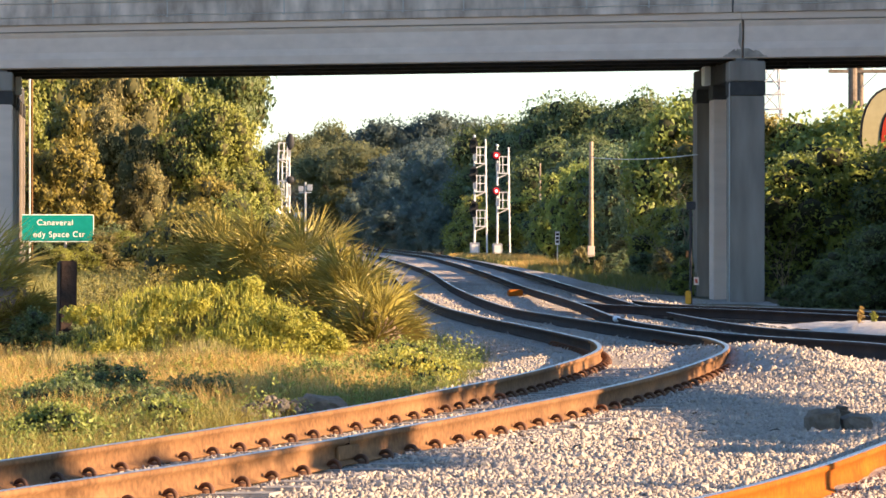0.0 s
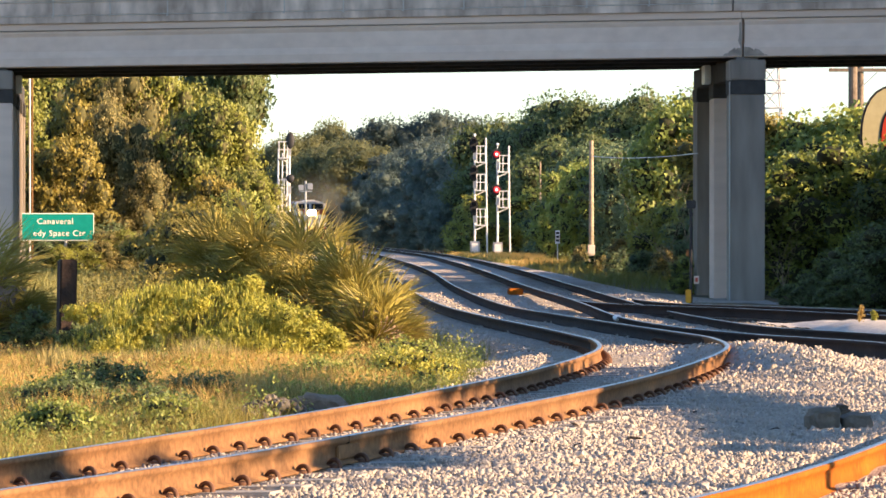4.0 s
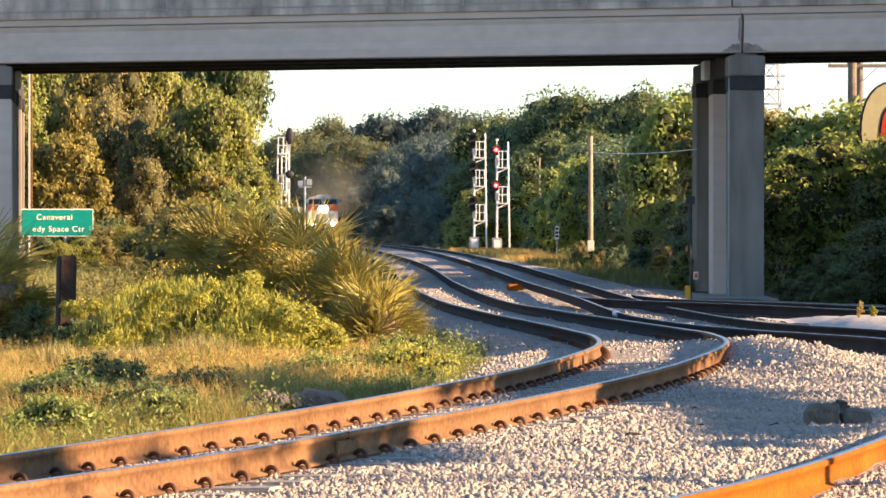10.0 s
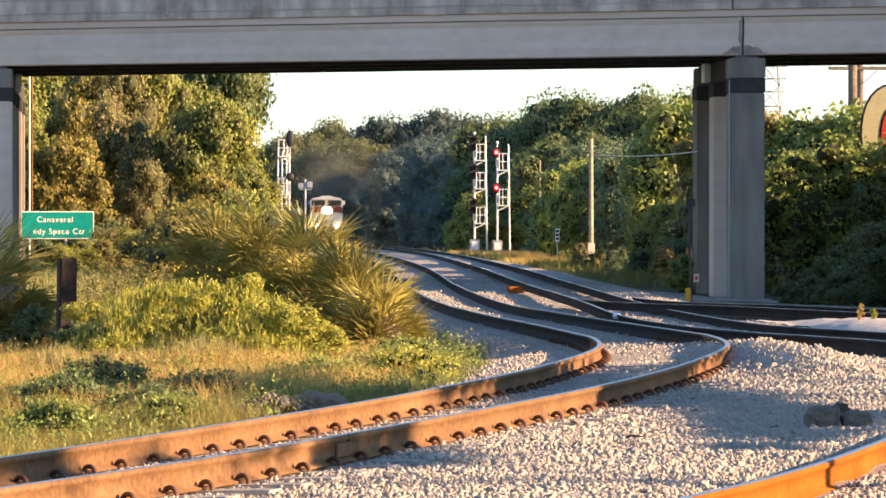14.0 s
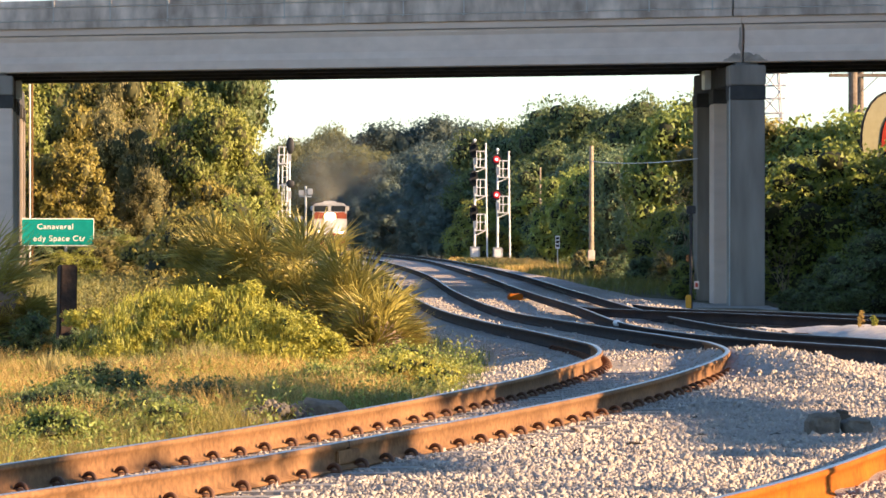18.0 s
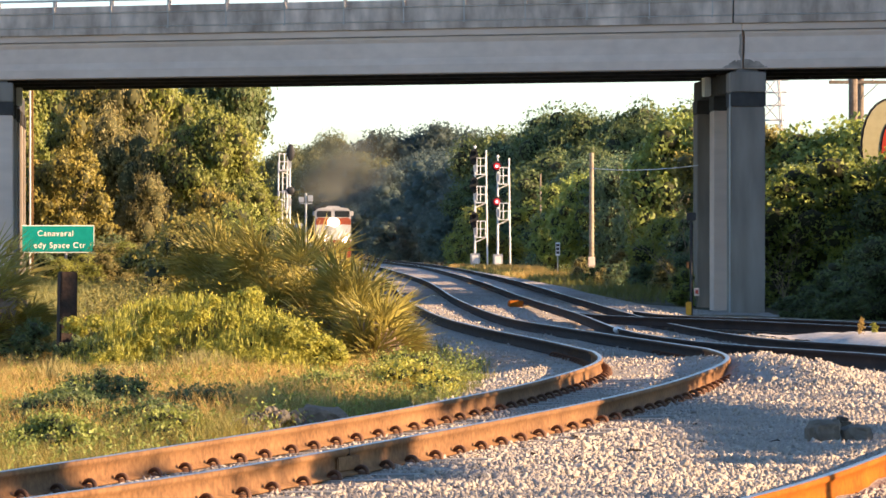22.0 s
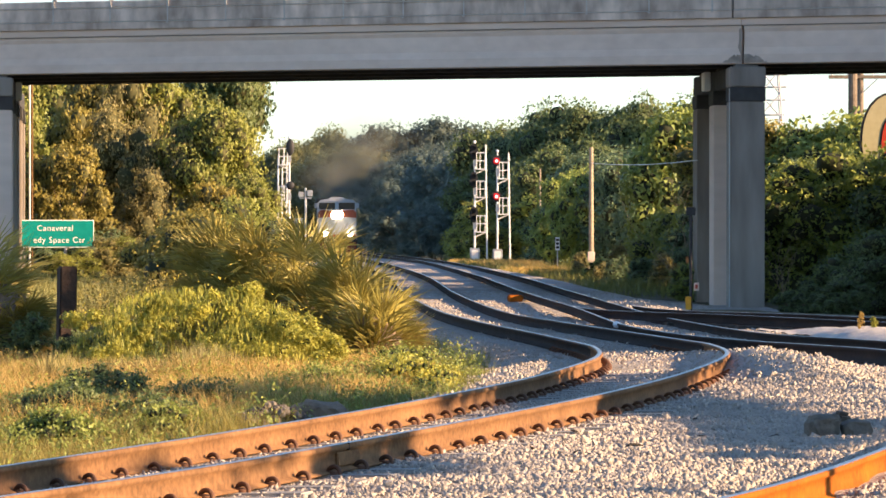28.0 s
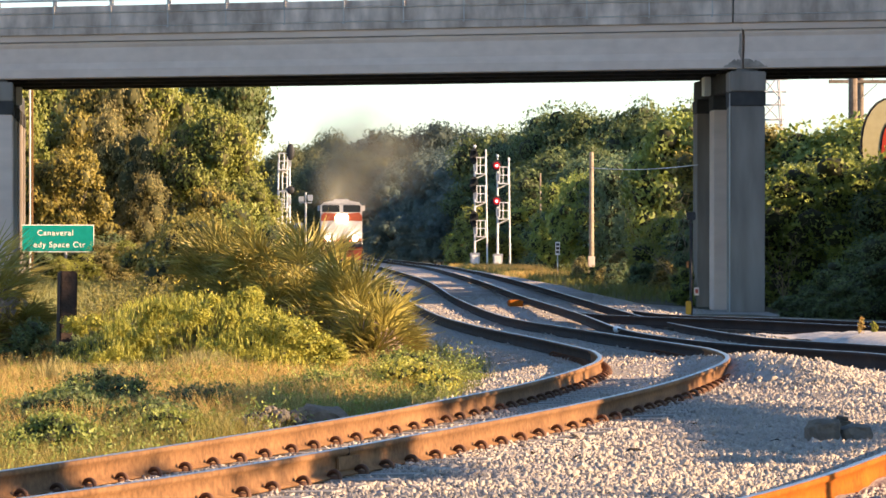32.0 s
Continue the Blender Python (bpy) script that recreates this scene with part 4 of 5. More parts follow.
def frond_mesh(seed, blades=24, length=0.70):
    """A fan of narrow folded blades at the end of a stalk that rises along z and leans to +x."""
    rng = np.random.default_rng(seed)
    hub = np.array([0.14, 0, 0.68])
    v = [(0, -0.010, 0), (0, 0.010, 0), tuple(hub + (0.012, 0, 0)), tuple(hub - (0.006, 0, 0))]
    f = [(0, 1, 2), (1, 0, 3), (0, 2, 3)]
    face = np.array([0.92, 0, -0.38])
    for i in range(blades):
        a = (i / (blades - 1) - 0.5) * 2.5 + rng.normal(0, 0.06)
        out = unit(np.array([0.38 * math.cos(a), math.sin(a), 0.92 * math.cos(a)]) + face * rng.normal(0.10, 0.13))
        long = length * (0.80 + 0.22 * math.cos(a)) * rng.uniform(0.82, 1.12)
        side = unit(np.cross(out, face))
        droop = (face * 0.6 + np.array([0, 0, -0.35])) * rng.uniform(0.05, 0.45) * long
        mid, tip = hub + out * long * 0.5 + droop * 0.15, hub + out * long + droop
        w, n = 0.0135, len(v)
        v += [tuple(mid - side * w), tuple(mid + face * 0.014), tuple(mid + side * w), tuple(tip)]
        f += [(2, n, n + 1), (2, n + 1, n + 2), (n, n + 3, n + 1), (n + 1, n + 3, n + 2)]
    return v, f


FRONDS = [mesh_np("frond", *frond_mesh(s), M["palm"]) for s in range(5)] + [mesh_np("frond", *frond_mesh(9), M["palm_dry"])]


def palmetto(x, y, radius, height, count, seed, label, lean=60):
    rng = random.Random(seed)
    z = float(soil_height(np.array([x]), np.array([y]))[0]) - 0.07
    ob = thing("palmetto", pose(x, y, z), label, "palm bush", "palmettos on the verge")
    for i in range(5):
        a = rng.uniform(0, math.tau)
        part("stem", rodded((0.2 * radius * math.cos(a), 0.2 * radius * math.sin(a), -0.1), (0.32 * radius * math.cos(a), 0.32 * radius * math.sin(a), 0.4 * height), 0.09, 0.06, sides=7), M["bark"], ob)
    # a dark core inside the clump colours in the shade between the fans
    v, f = ball()
    v, f = np.asarray(v), np.asarray(f)
    lump = 1 + 0.2 * np.sin(5 * v[:, :1] + seed) * np.sin(4 * v[:, 1:2] + 2 * seed)
    part("dead_leaf_thatch", mesh_np("dead_leaf_thatch", v * lump * np.array([0.52 * radius, 0.52 * radius, 0.30 * height]) + np.array([0, 0, 0.28 * height]), f, M["earth"]), None, ob, "dark core added to colour in the shade under the fans")
    for i in range(count):
        # each fan ends on or inside a dome: upright on top, leaning and at last drooping towards its foot
        turn = math.acos(1 - (1 - math.cos(math.radians(lean))) * (i + rng.random()) / count)
        a, depth = rng.uniform(0, math.tau), rng.uniform(0.62, 1.03)
        tip = Vector((radius * math.sin(turn) * math.cos(a), radius * math.sin(turn) * math.sin(a), 0.35 + (height - 0.35) * math.cos(turn))) * depth
        s = rng.uniform(0.78, 1.08)
        tilt = math.degrees(turn) * (0.55 if turn < 1.2 else 0.95) + rng.uniform(-10, 10)
        way = Vector((math.sin(math.radians(tilt)) * math.cos(a), math.sin(math.radians(tilt)) * math.sin(a), math.cos(math.radians(tilt))))
        dry = tilt > 72 and rng.random() < 0.55
        p = part("frond", FRONDS[5] if dry else FRONDS[rng.randint(0, 4)], None, ob)
        p.matrix_basis = Matrix.Translation(tip - way * 1.26 * s) @ pose(0, 0, 0, 0, 0, math.degrees(a)) @ pose(0, 0, 0, 0, tilt - 12, 0) @ pose(0, 0, 0, 0, 0, rng.uniform(-55, 55)) @ Matrix.Scale(s, 4)
    return ob


palmetto(-3.35, 62.2, 0.85, 2.62, 100, 1, "palmetto clump with stiff upright fans among dry stems", 80)
palmetto(-2.60, 61.0, 1.05, 2.62, 130, 5, "large palmetto clump with stiff upright fans", 80)
palmetto(-1.90, 59.6, 1.05, 2.45, 130, 3, "palmetto clump with stiff upright fans", 88)
palmetto(-1.25, 58.0, 1.02, 2.02, 150, 2, "palmetto beside the ballast with drooping straw-tipped fans", 112)
palmetto(-0.95, 56.9, 0.80, 1.45, 90, 6, "low palmetto at the ballast's edge with drooping straw-coloured fans", 115)
palmetto(-6.65, 60.0, 1.28, 2.40, 170, 4, "palmetto growing by the timber post", 112)


def blades(rng, x, y, z, height, lean, width, material, name):
    """Grass: one narrow three-cornered blade, bent once, for each root."""
    n = len(x)
    a = rng.uniform(0, math.tau, n)
    root = np.c_[x, y, z - 0.03]
    out = np.c_[np.cos(a), np.sin(a), np.zeros(n)]
    side = np.c_[-np.sin(a), np.cos(a), np.zeros(n)] * (width * rng.uniform(0.6, 1.4, n))[:, None]
    h = height * rng.uniform(0.55, 1.25, n)
    bend = lean * rng.uniform(0.2, 1.4, n) * h
    mid = root + out * (bend * 0.35)[:, None] + np.c_[np.zeros((n, 2)), h * 0.6]
    tip = root + out * bend[:, None] + np.c_[np.zeros((n, 2)), h]
    v = np.stack([root, mid + side, tip, mid - side], 1).reshape(-1, 3)
    f = np.arange(4 * n).reshape(n, 4)
    return mesh_np(name, v, f, material)


def meadow(name, label, material, count, y0, y1, off0, off1, height, lean, width, seed, clump=1.3, thresh=0.0):
    """Grass on the verge between two distances left of the line's middle, thinner and thicker in patches."""
    rng = np.random.default_rng(seed)
    y = np.sqrt(rng.uniform(y0 ** 2, y1 ** 2, count))
    x = bed_x(y) - rng.uniform(off0, off1, count)
    keep = np.abs(x / y) < 0.2
    x, y = x[keep], y[keep]
    patch = bumps(x, y, clump, seed * 1.7)
    keep = patch > thresh + rng.uniform(-0.25, 0.25, len(x))
    x, y, patch = x[keep], y[keep], patch[keep]
    z = soil_height(x, y) - 0.05
    h = height * (0.75 + 0.8 * np.clip(patch, 0, 0.6))
    ob = new(name, blades(rng, x, y, z, h, lean, width, material, name))
    tagged(ob, label, "grass", kind="stuff")


meadow("straw_grass", "golden dry grass on the railway verge", M["straw"], 310000, 38, 78, 3.3, 12, 0.36, 0.6, 0.0028, 21, 2.2, -0.06)
meadow("golden_grass", "golden dry grass along the ballast shoulder", M["straw"], 66000, 40, 58, 2.8, 6.0, 0.34, 0.5, 0.0034, 30, 1.5, -0.1)
meadow("near_grass", "mixed dry and green grass by the rails", M["near_grass"], 120000, 20, 42, 2.1, 8, 0.32, 0.6, 0.0026, 27, 1.6, -0.2)
meadow("green_grass", "green grass and weeds on the railway verge", M["grass"], 190000, 20, 90, 2.0, 13, 0.28, 0.6, 0.0032, 22, 1.7, 0.12)
meadow("short_grass", "short rough grass at the ballast's edge", M["grass"], 84000, 20, 60, 2.1, 3.5, 0.14, 0.7, 0.003, 23, 0.7, 0.02)
meadow("tall_grass", "tall olive grass in front of the thicket", M["tall_grass"], 120000, 100, 156, 4.0, 18, 0.85, 0.5, 0.010, 28, 4.0, -0.25)
meadow("far_grass", "rough green grass under the bushes", M["grass"], 90000, 72, 120, 3.0, 14, 0.38, 0.5, 0.008, 24, 3.0, -0.2)
meadow("signal_grass", "golden grass around the signal masts", M["straw"], 40000, 195, 275, -8.8, -6.2, 0.5, 0.6, 0.011, 25, 5.0, -0.1)
meadow("tall_reeds", "tall dry stems standing behind the palmettos", M["tall_grass"], 420, 64, 70, 4.8, 6.1, 1.9, 0.16, 0.007, 32, 1.2, -0.3)
meadow("weedy_grass", "green weeds among the golden grass", M["grass"], 40000, 140, 275, -12.8, -6.0, 0.5, 0.6, 0.012, 26, 6.0, 0.0)


def weed_bush(x, y, rx, height, leaves, seed, label, flowers=0, leaf="weed"):
    z = float(soil_height(np.array([x]), np.array([y]))[0]) - 0.06
    ob = thing("weed_bush", pose(x, y, z), label, "weeds", "weeds on the verge")
    me = crown_mesh(seed, 80, int(leaves * 1.5), 0.019, dome(rx, -0.3 * height, height, 0.25, 1.0), M[leaf], min(0.13, 0.3 * rx), 0.4, "foliage", 0.8, 0.42)
    part("foliage", me, None, ob)
    if flowers:
        rng = np.random.default_rng(seed + 100)
        p = dome(rx, -0.3 * height, height * 0.9, 0.8, 1.0)(rng, leaves // 4)
        p = p[p[:, 2] > 0.05]
        part("stalk_cover", blades(rng, p[:, 0], p[:, 1], p[:, 2], np.full(len(p), 0.10), 0.35, 0.006, M["weed"], "stalk_cover"), None, ob)["kind"] = "stuff"
        rng = np.random.default_rng(seed)
        p = dome(rx * 1.05, -0.2 * height, height * 1.06, 0.9, 1.0)(rng, flowers)
        p = p[p[:, 2] > 0.55 * height]
        n = len(p)
        up = np.c_[rng.normal(0, 0.008, (n, 2)), rng.uniform(0.012, 0.030, n)]
        part("flower_cover", quads(p, up, np.c_[np.full(n, 0.006), rng.normal(0, 0.003, n), np.zeros(n)], M["flower"], "flower_cover"), None, ob, "yellow flower spikes")["kind"] = "stuff"
    return ob


weed_bush(-3.35, 55.0, 1.5, 1.38, 34000, 31, "low mound of green weeds with yellow flower spikes", 420)
weed_bush(-2.25, 53.8, 0.9, 0.95, 17000, 32, "low mound of green weeds with yellow flower spikes", 160)
weed_bush(-4.6, 57.0, 0.8, 0.8, 11000, 33, "low leafy dark green weeds beside the timber post", 0, "leaf_oak")
weed_bush(-5.85, 58.9, 0.6, 0.85, 6000, 37, "dark creeper on the bank by the post", 0, "leaf_oak")
weed_bush(-3.5, 42.3, 0.5, 0.50, 6000, 38, "low dark green weeds in the grass", 0, "leaf_oak")
weed_bush(-2.43, 40.8, 0.42, 0.42, 5000, 39, "low dark green weeds in the grass", 0, "leaf_oak")
weed_bush(-2.75, 38.5, 0.55, 0.36, 5000, 34, "low dark green weeds in the grass", 0, "leaf_oak")
weed_bush(-3.55, 39.5, 0.5, 0.42, 5000, 35, "low dark green weeds in the grass", 0, "leaf_oak")
for k, (wx, wy, wr, wh) in enumerate([(-1.35, 46.3, 0.4, 0.28), (-0.75, 47.8, 0.5, 0.3),
                                      (-3.3, 34.5, 0.4, 0.3), (-3.7, 41.0, 0.35, 0.35), (-0.55, 53.0, 0.45, 0.35), (-2.3, 35.2, 0.35, 0.3)]):
    weed_bush(wx, wy, wr, wh * 1.25, 3200, 60 + k, "low green weeds in the dry grass", 0, "low_weed")
weed_bush(7.0, 69.0, 0.06, 0.34, 200, 91, "tuft of orange dry weeds on the sand", 0, "straw").location.z = RAIL_TOP - 0.12
weed_bush(7.25, 69.3, 0.06, 0.26, 160, 92, "tuft of green weeds on the sand", 0).location.z = RAIL_TOP - 0.12
weed_bush(-0.35, 47.0, 0.55, 0.40, 5000, 36, "small leafy weeds at the ballast's edge", 0)


def leafy_weeds(name, label, material, count, y0, y1, off0, off1, height, size, seed, clump, thresh):
    """Small broad leaves on thin stems, in patches among the grass."""
    rng = np.random.default_rng(seed)
    n = count // 7
    y = np.sqrt(rng.uniform(y0 ** 2, y1 ** 2, n))
    x = bed_x(y) - rng.uniform(off0, off1, n)
    keep = (np.abs(x / y) < 0.13) & (bumps(x, y, clump, seed * 1.3) > thresh + rng.uniform(-0.2, 0.2, n))
    x, y = x[keep], y[keep]
    tall = height * rng.uniform(0.4, 1.3, len(x))
    root = np.c_[x, y, soil_height(x, y) - 0.05]
    lean = rng.normal(0, 0.18, (len(x), 2))
    k = rng.integers(0, len(x), 7 * len(x))
    up = rng.uniform(0.25, 1.0, len(k)) * tall[k]
    p = root[k] + np.c_[lean[k] * up[:, None], up] + rng.normal(0, 0.02, (len(k), 3))
    along = unit(rng.normal(size=(len(k), 3)) + np.array([0, 0, 0.3])) * (size * rng.uniform(0.6, 1.4, len(k)))[:, None]
    across = unit(np.cross(along, rng.normal(size=(len(k), 3)))) * (size * 0.42 * rng.uniform(0.7, 1.3, len(k)))[:, None]
    tagged(new(name, quads(p, along, across, material, name)), label, "weeds", kind="stuff")


leafy_weeds("verge_weeds", "small-leaved green weeds along the rails", M["low_weed"], 30000, 24, 44, 1.9, 6.5, 0.30, 0.020, 71, 0.9, -0.05)
leafy_weeds("meadow_weeds", "small-leaved green weeds among the dry grass", M["leaf_green"], 26000, 38, 58, 2.4, 9.0, 0.42, 0.024, 72, 1.4, 0.10)
leafy_weeds("bank_weeds", "leafy olive weeds on the bank behind the post", M["near_grass"], 46000, 61, 74, 5.4, 7.9, 1.15, 0.026, 74, 1.6, -0.3)
leafy_weeds("edge_weeds", "thin weeds at the ballast's edge", M["low_weed"], 9000, 42, 60, 2.2, 3.8, 0.34, 0.020, 73, 0.8, 0.0)
meadow("seed_grass", "dry grass with dusky seed heads before the weeds", M["leaf_brown"], 9000, 50, 53.5, 5.2, 7.6, 0.42, 0.3, 0.006, 29, 0.8, -0.1)

# ---------------------------------------------------------------- posts and signs
def timber_post():
    ob = part("timber_post", boxed(-0.12, 0.12, -0.12, 0.12, -0.3, 1.50, bevel=0.02), M["post"])
    ob.matrix_world = pose(-5.26, 57.5, -0.25, 0, 1, 18)
    tagged(ob, "short square dark timber post in the weeds", "post")


timber_post()


def lettering(text, size, x, z, parent, material):
    """A line of raised words, each a part of its own."""
    def shape(body):
        cu = bpy.data.curves.new("word", "FONT")
        cu.body, cu.size, cu.extrude, cu.space_character = body, size, 0.004, 1.12
        tmp = bpy.data.objects.new("word", cu)
        scene.collection.objects.link(tmp)
        me = bpy.data.meshes.new_from_object(tmp.evaluated_get(bpy.context.evaluated_depsgraph_get()))
        bpy.data.objects.remove(tmp)
        return me, max(v.co.x for v in me.vertices)

    words = text.split()
    for k, word in enumerate(words):
        me, end = shape(word)
        far = shape(" ".join(words[:k + 1]))[1]
        me.materials.clear()
        me.materials.append(material)
        part("word", me, None, parent).matrix_basis = pose(x + far - end, -0.030, z, 90, 0, 0)


def road_sign():
    ob = thing("road_sign", pose(-14.80, 152.6, -0.18, 0, 0, 12), "green road sign with white lettering on a pale post", "sign")
    zb = 1.48
    part("panel", boxed(-1.9, 1.9, -0.012, 0.012, zb, zb + 1.02, bevel=0.008), M["signwhite"], ob, "white sign border")
    part("face", boxed(-1.875, 1.875, -0.022, -0.0125, zb + 0.03, zb + 0.99, bevel=0.003), M["green"], ob, "green sign face")
    for x in (0.86, -1.2):
        part("post", rodded((x, 0.06, -0.3), (x, 0.06, zb + 0.9), 0.05), M["steel"], ob)
    lettering("Canaveral", 0.30, -0.22, zb + 0.62, ob, M["signwhite"])
    lettering("edy Space Ctr", 0.30, -0.36, zb + 0.18, ob, M["signwhite"])


road_sign()


def utility_pole(name, x, y, z, height, r, label, timber="pole"):
    ob = thing(name, pose(x, y, z), label, "pole")
    part("shaft", rodded((0, 0, -0.4), (0, 0, height), r, r * 0.8, sides=12), M[timber], ob)
    return ob


p = utility_pole("wooden_pole", 7.2, 200, 0.0, 6.05, 0.13, "pale wooden pole beside the tracks")
part("footing", boxed(-0.17, 0.17, -0.17, 0.17, -0.3, 1.0, bevel=0.03), M["concrete"], p)
utility_pole("thin_pole", 6.1, 258, 0.0, 6.0, 0.06, "thin pale pole among the bushes")

# ---------------------------------------------------------------- signals
def signal_mast(x, y, z, heads, top, label, lit=(), spare=False, side=1):
    """A mast with signal heads on its one side, and a taller upright that carries a railed basket below each head."""
    ob = thing("railway_signal", pose(x, y, z) @ Matrix.Diagonal((side, 1, 1, 1)), label, "signal", "railway signals")
    cabinet = part("base_cabinet", boxed(-0.30, 0.32, -0.25, 0.25, -0.8, 0.62, bevel=0.03), M["steel"], ob, "grey steel cabinet round the mast's foot")
    part("cabinet_door", boxed(-0.2, 0.22, -0.275, -0.252, -0.5, 0.5, bevel=0.01), M["white"], cabinet)
    part("mast", rodded((0, 0, -0.8), (0, 0, heads[0] + 0.3), 0.075, 0.065, sides=10), M["white"], ob)
    part("ladder_upright", rodded((0.80, 0.05, -0.8), (0.70, 0.05, top), 0.055, 0.05), M["white"], ob)
    bm = bmesh.new()
    bmesh.ops.create_icosphere(bm, subdivisions=2, radius=0.10, matrix=pose(0, 0, heads[0] + 0.62))
    rod(bm, (0, 0, heads[0] + 0.3), (0, 0, heads[0] + 0.55), 0.03)
    part("finial", bm, M["signwhite"], ob, "round white cap")
    if spare:
        part("ladder_upright", rodded((0.52, 0.3, -0.8), (0.46, 0.3, top - 0.25), 0.05, 0.04), M["white"], ob)
        part("ladder_upright", rodded((0.2, 0.3, -0.8), (0.18, 0.3, top - 0.3), 0.05, 0.045), M["white"], ob)
        for k in range(14):
            part("rung", rodded((0.2, 0.3, 0.4 + 0.42 * k), (0.5, 0.3, 0.4 + 0.42 * k), 0.02, sides=5), M["white"], ob)
    for i, hz in enumerate(heads):
        # the basket: floor and bracket, with its corner posts and two rails
        bm = box(bmesh.new(), 0.07, 0.72, -0.36, 0.36, hz - 1.14, hz - 1.08)
        basket = part("basket", rod(bm, (0.02, 0, hz - 1.42), (0.70, 0, hz - 1.12), 0.04, sides=6), M["white"], ob, "white railed basket")
        for gy in (-0.34, 0.34):
            for gx in (0.12, 0.34, 0.66):
                part("post", rodded((gx, gy, hz - 1.08), (gx, gy, hz - 0.08), 0.026, sides=6), M["white"], basket)
            for gz in (-0.58, -0.08):
                part("rail", rodded((0.10, gy, hz + gz), (0.70, gy, hz + gz), 0.026, sides=6), M["white"], basket)
        part("junction_box", boxed(-0.10, 0.16, -0.14, 0.10, hz - 0.95, hz - 0.45, bevel=0.02), M["steel"], ob)
        bm = bmesh.new()
        on = i in lit
        bmesh.ops.create_cone(bm, cap_ends=True, segments=28, radius1=1, radius2=1, depth=1, matrix=pose(-0.06, -0.22, hz, 90, 0, 0) @ Matrix.Diagonal((0.32 if on else 0.27, 0.34 if on else 0.26 if spare and i else 0.52, 0.06, 1)))
        for vz in ((0.0,) if on else () if spare else (0.22, -0.22)):
            bmesh.ops.create_cone(bm, cap_ends=False, segments=20, radius1=0.15, radius2=0.16, depth=0.28, matrix=pose(-0.06, -0.38, hz + vz, 90, 0, 0))
        box(bm, -0.22, 0.10, -0.19, 0.12, hz - 0.24, hz + 0.24, 0.03)
        if spare:
            bmesh.ops.create_uvsphere(bm, u_segments=20, v_segments=14, radius=1, matrix=pose(-0.06, -0.3, hz) @ Matrix.Diagonal((0.26, 0.14, 0.54 if i == 0 else 0.26, 1)))
        head = part("signal_head", bm, M["black"], ob, "black signal head")
        if on:
            bm = bmesh.new()
            bmesh.ops.create_cone(bm, cap_ends=True, segments=24, radius1=0.21, radius2=0.21, depth=0.02, matrix=pose(-0.06, -0.262, hz, 90, 0, 0))
            part("red_lens", bm, M["red_lamp"], head, "lit red lens")
            bm = bmesh.new()
            bmesh.ops.create_cone(bm, cap_ends=True, segments=20, radius1=0.10, radius2=0.10, depth=0.02, matrix=pose(-0.06, -0.53, hz, 90, 0, 0))
            part("lamp", bm, M["red_core"], head, "bright red lamp")
    return ob


signal_mast(3.42, 258, 0.35, (6.12, 3.90), 6.65, "white signal mast with railed baskets and two lit red lamps", (0, 1))
signal_mast(2.03, 262, 0.40, (6.75, 4.95, 2.75), 7.2, "white signal mast with three unlit black heads", ())
signal_mast(-9.74, 262, 0.40, (7.02, 4.60), 6.5, "white signal mast with a tall black head against the sky", (), True, -1)


# ---------------------------------------------------------------- small things by the line
def bed_z(x, y):
    return RAIL_TOP - 0.186 + float(bed_rise(y))


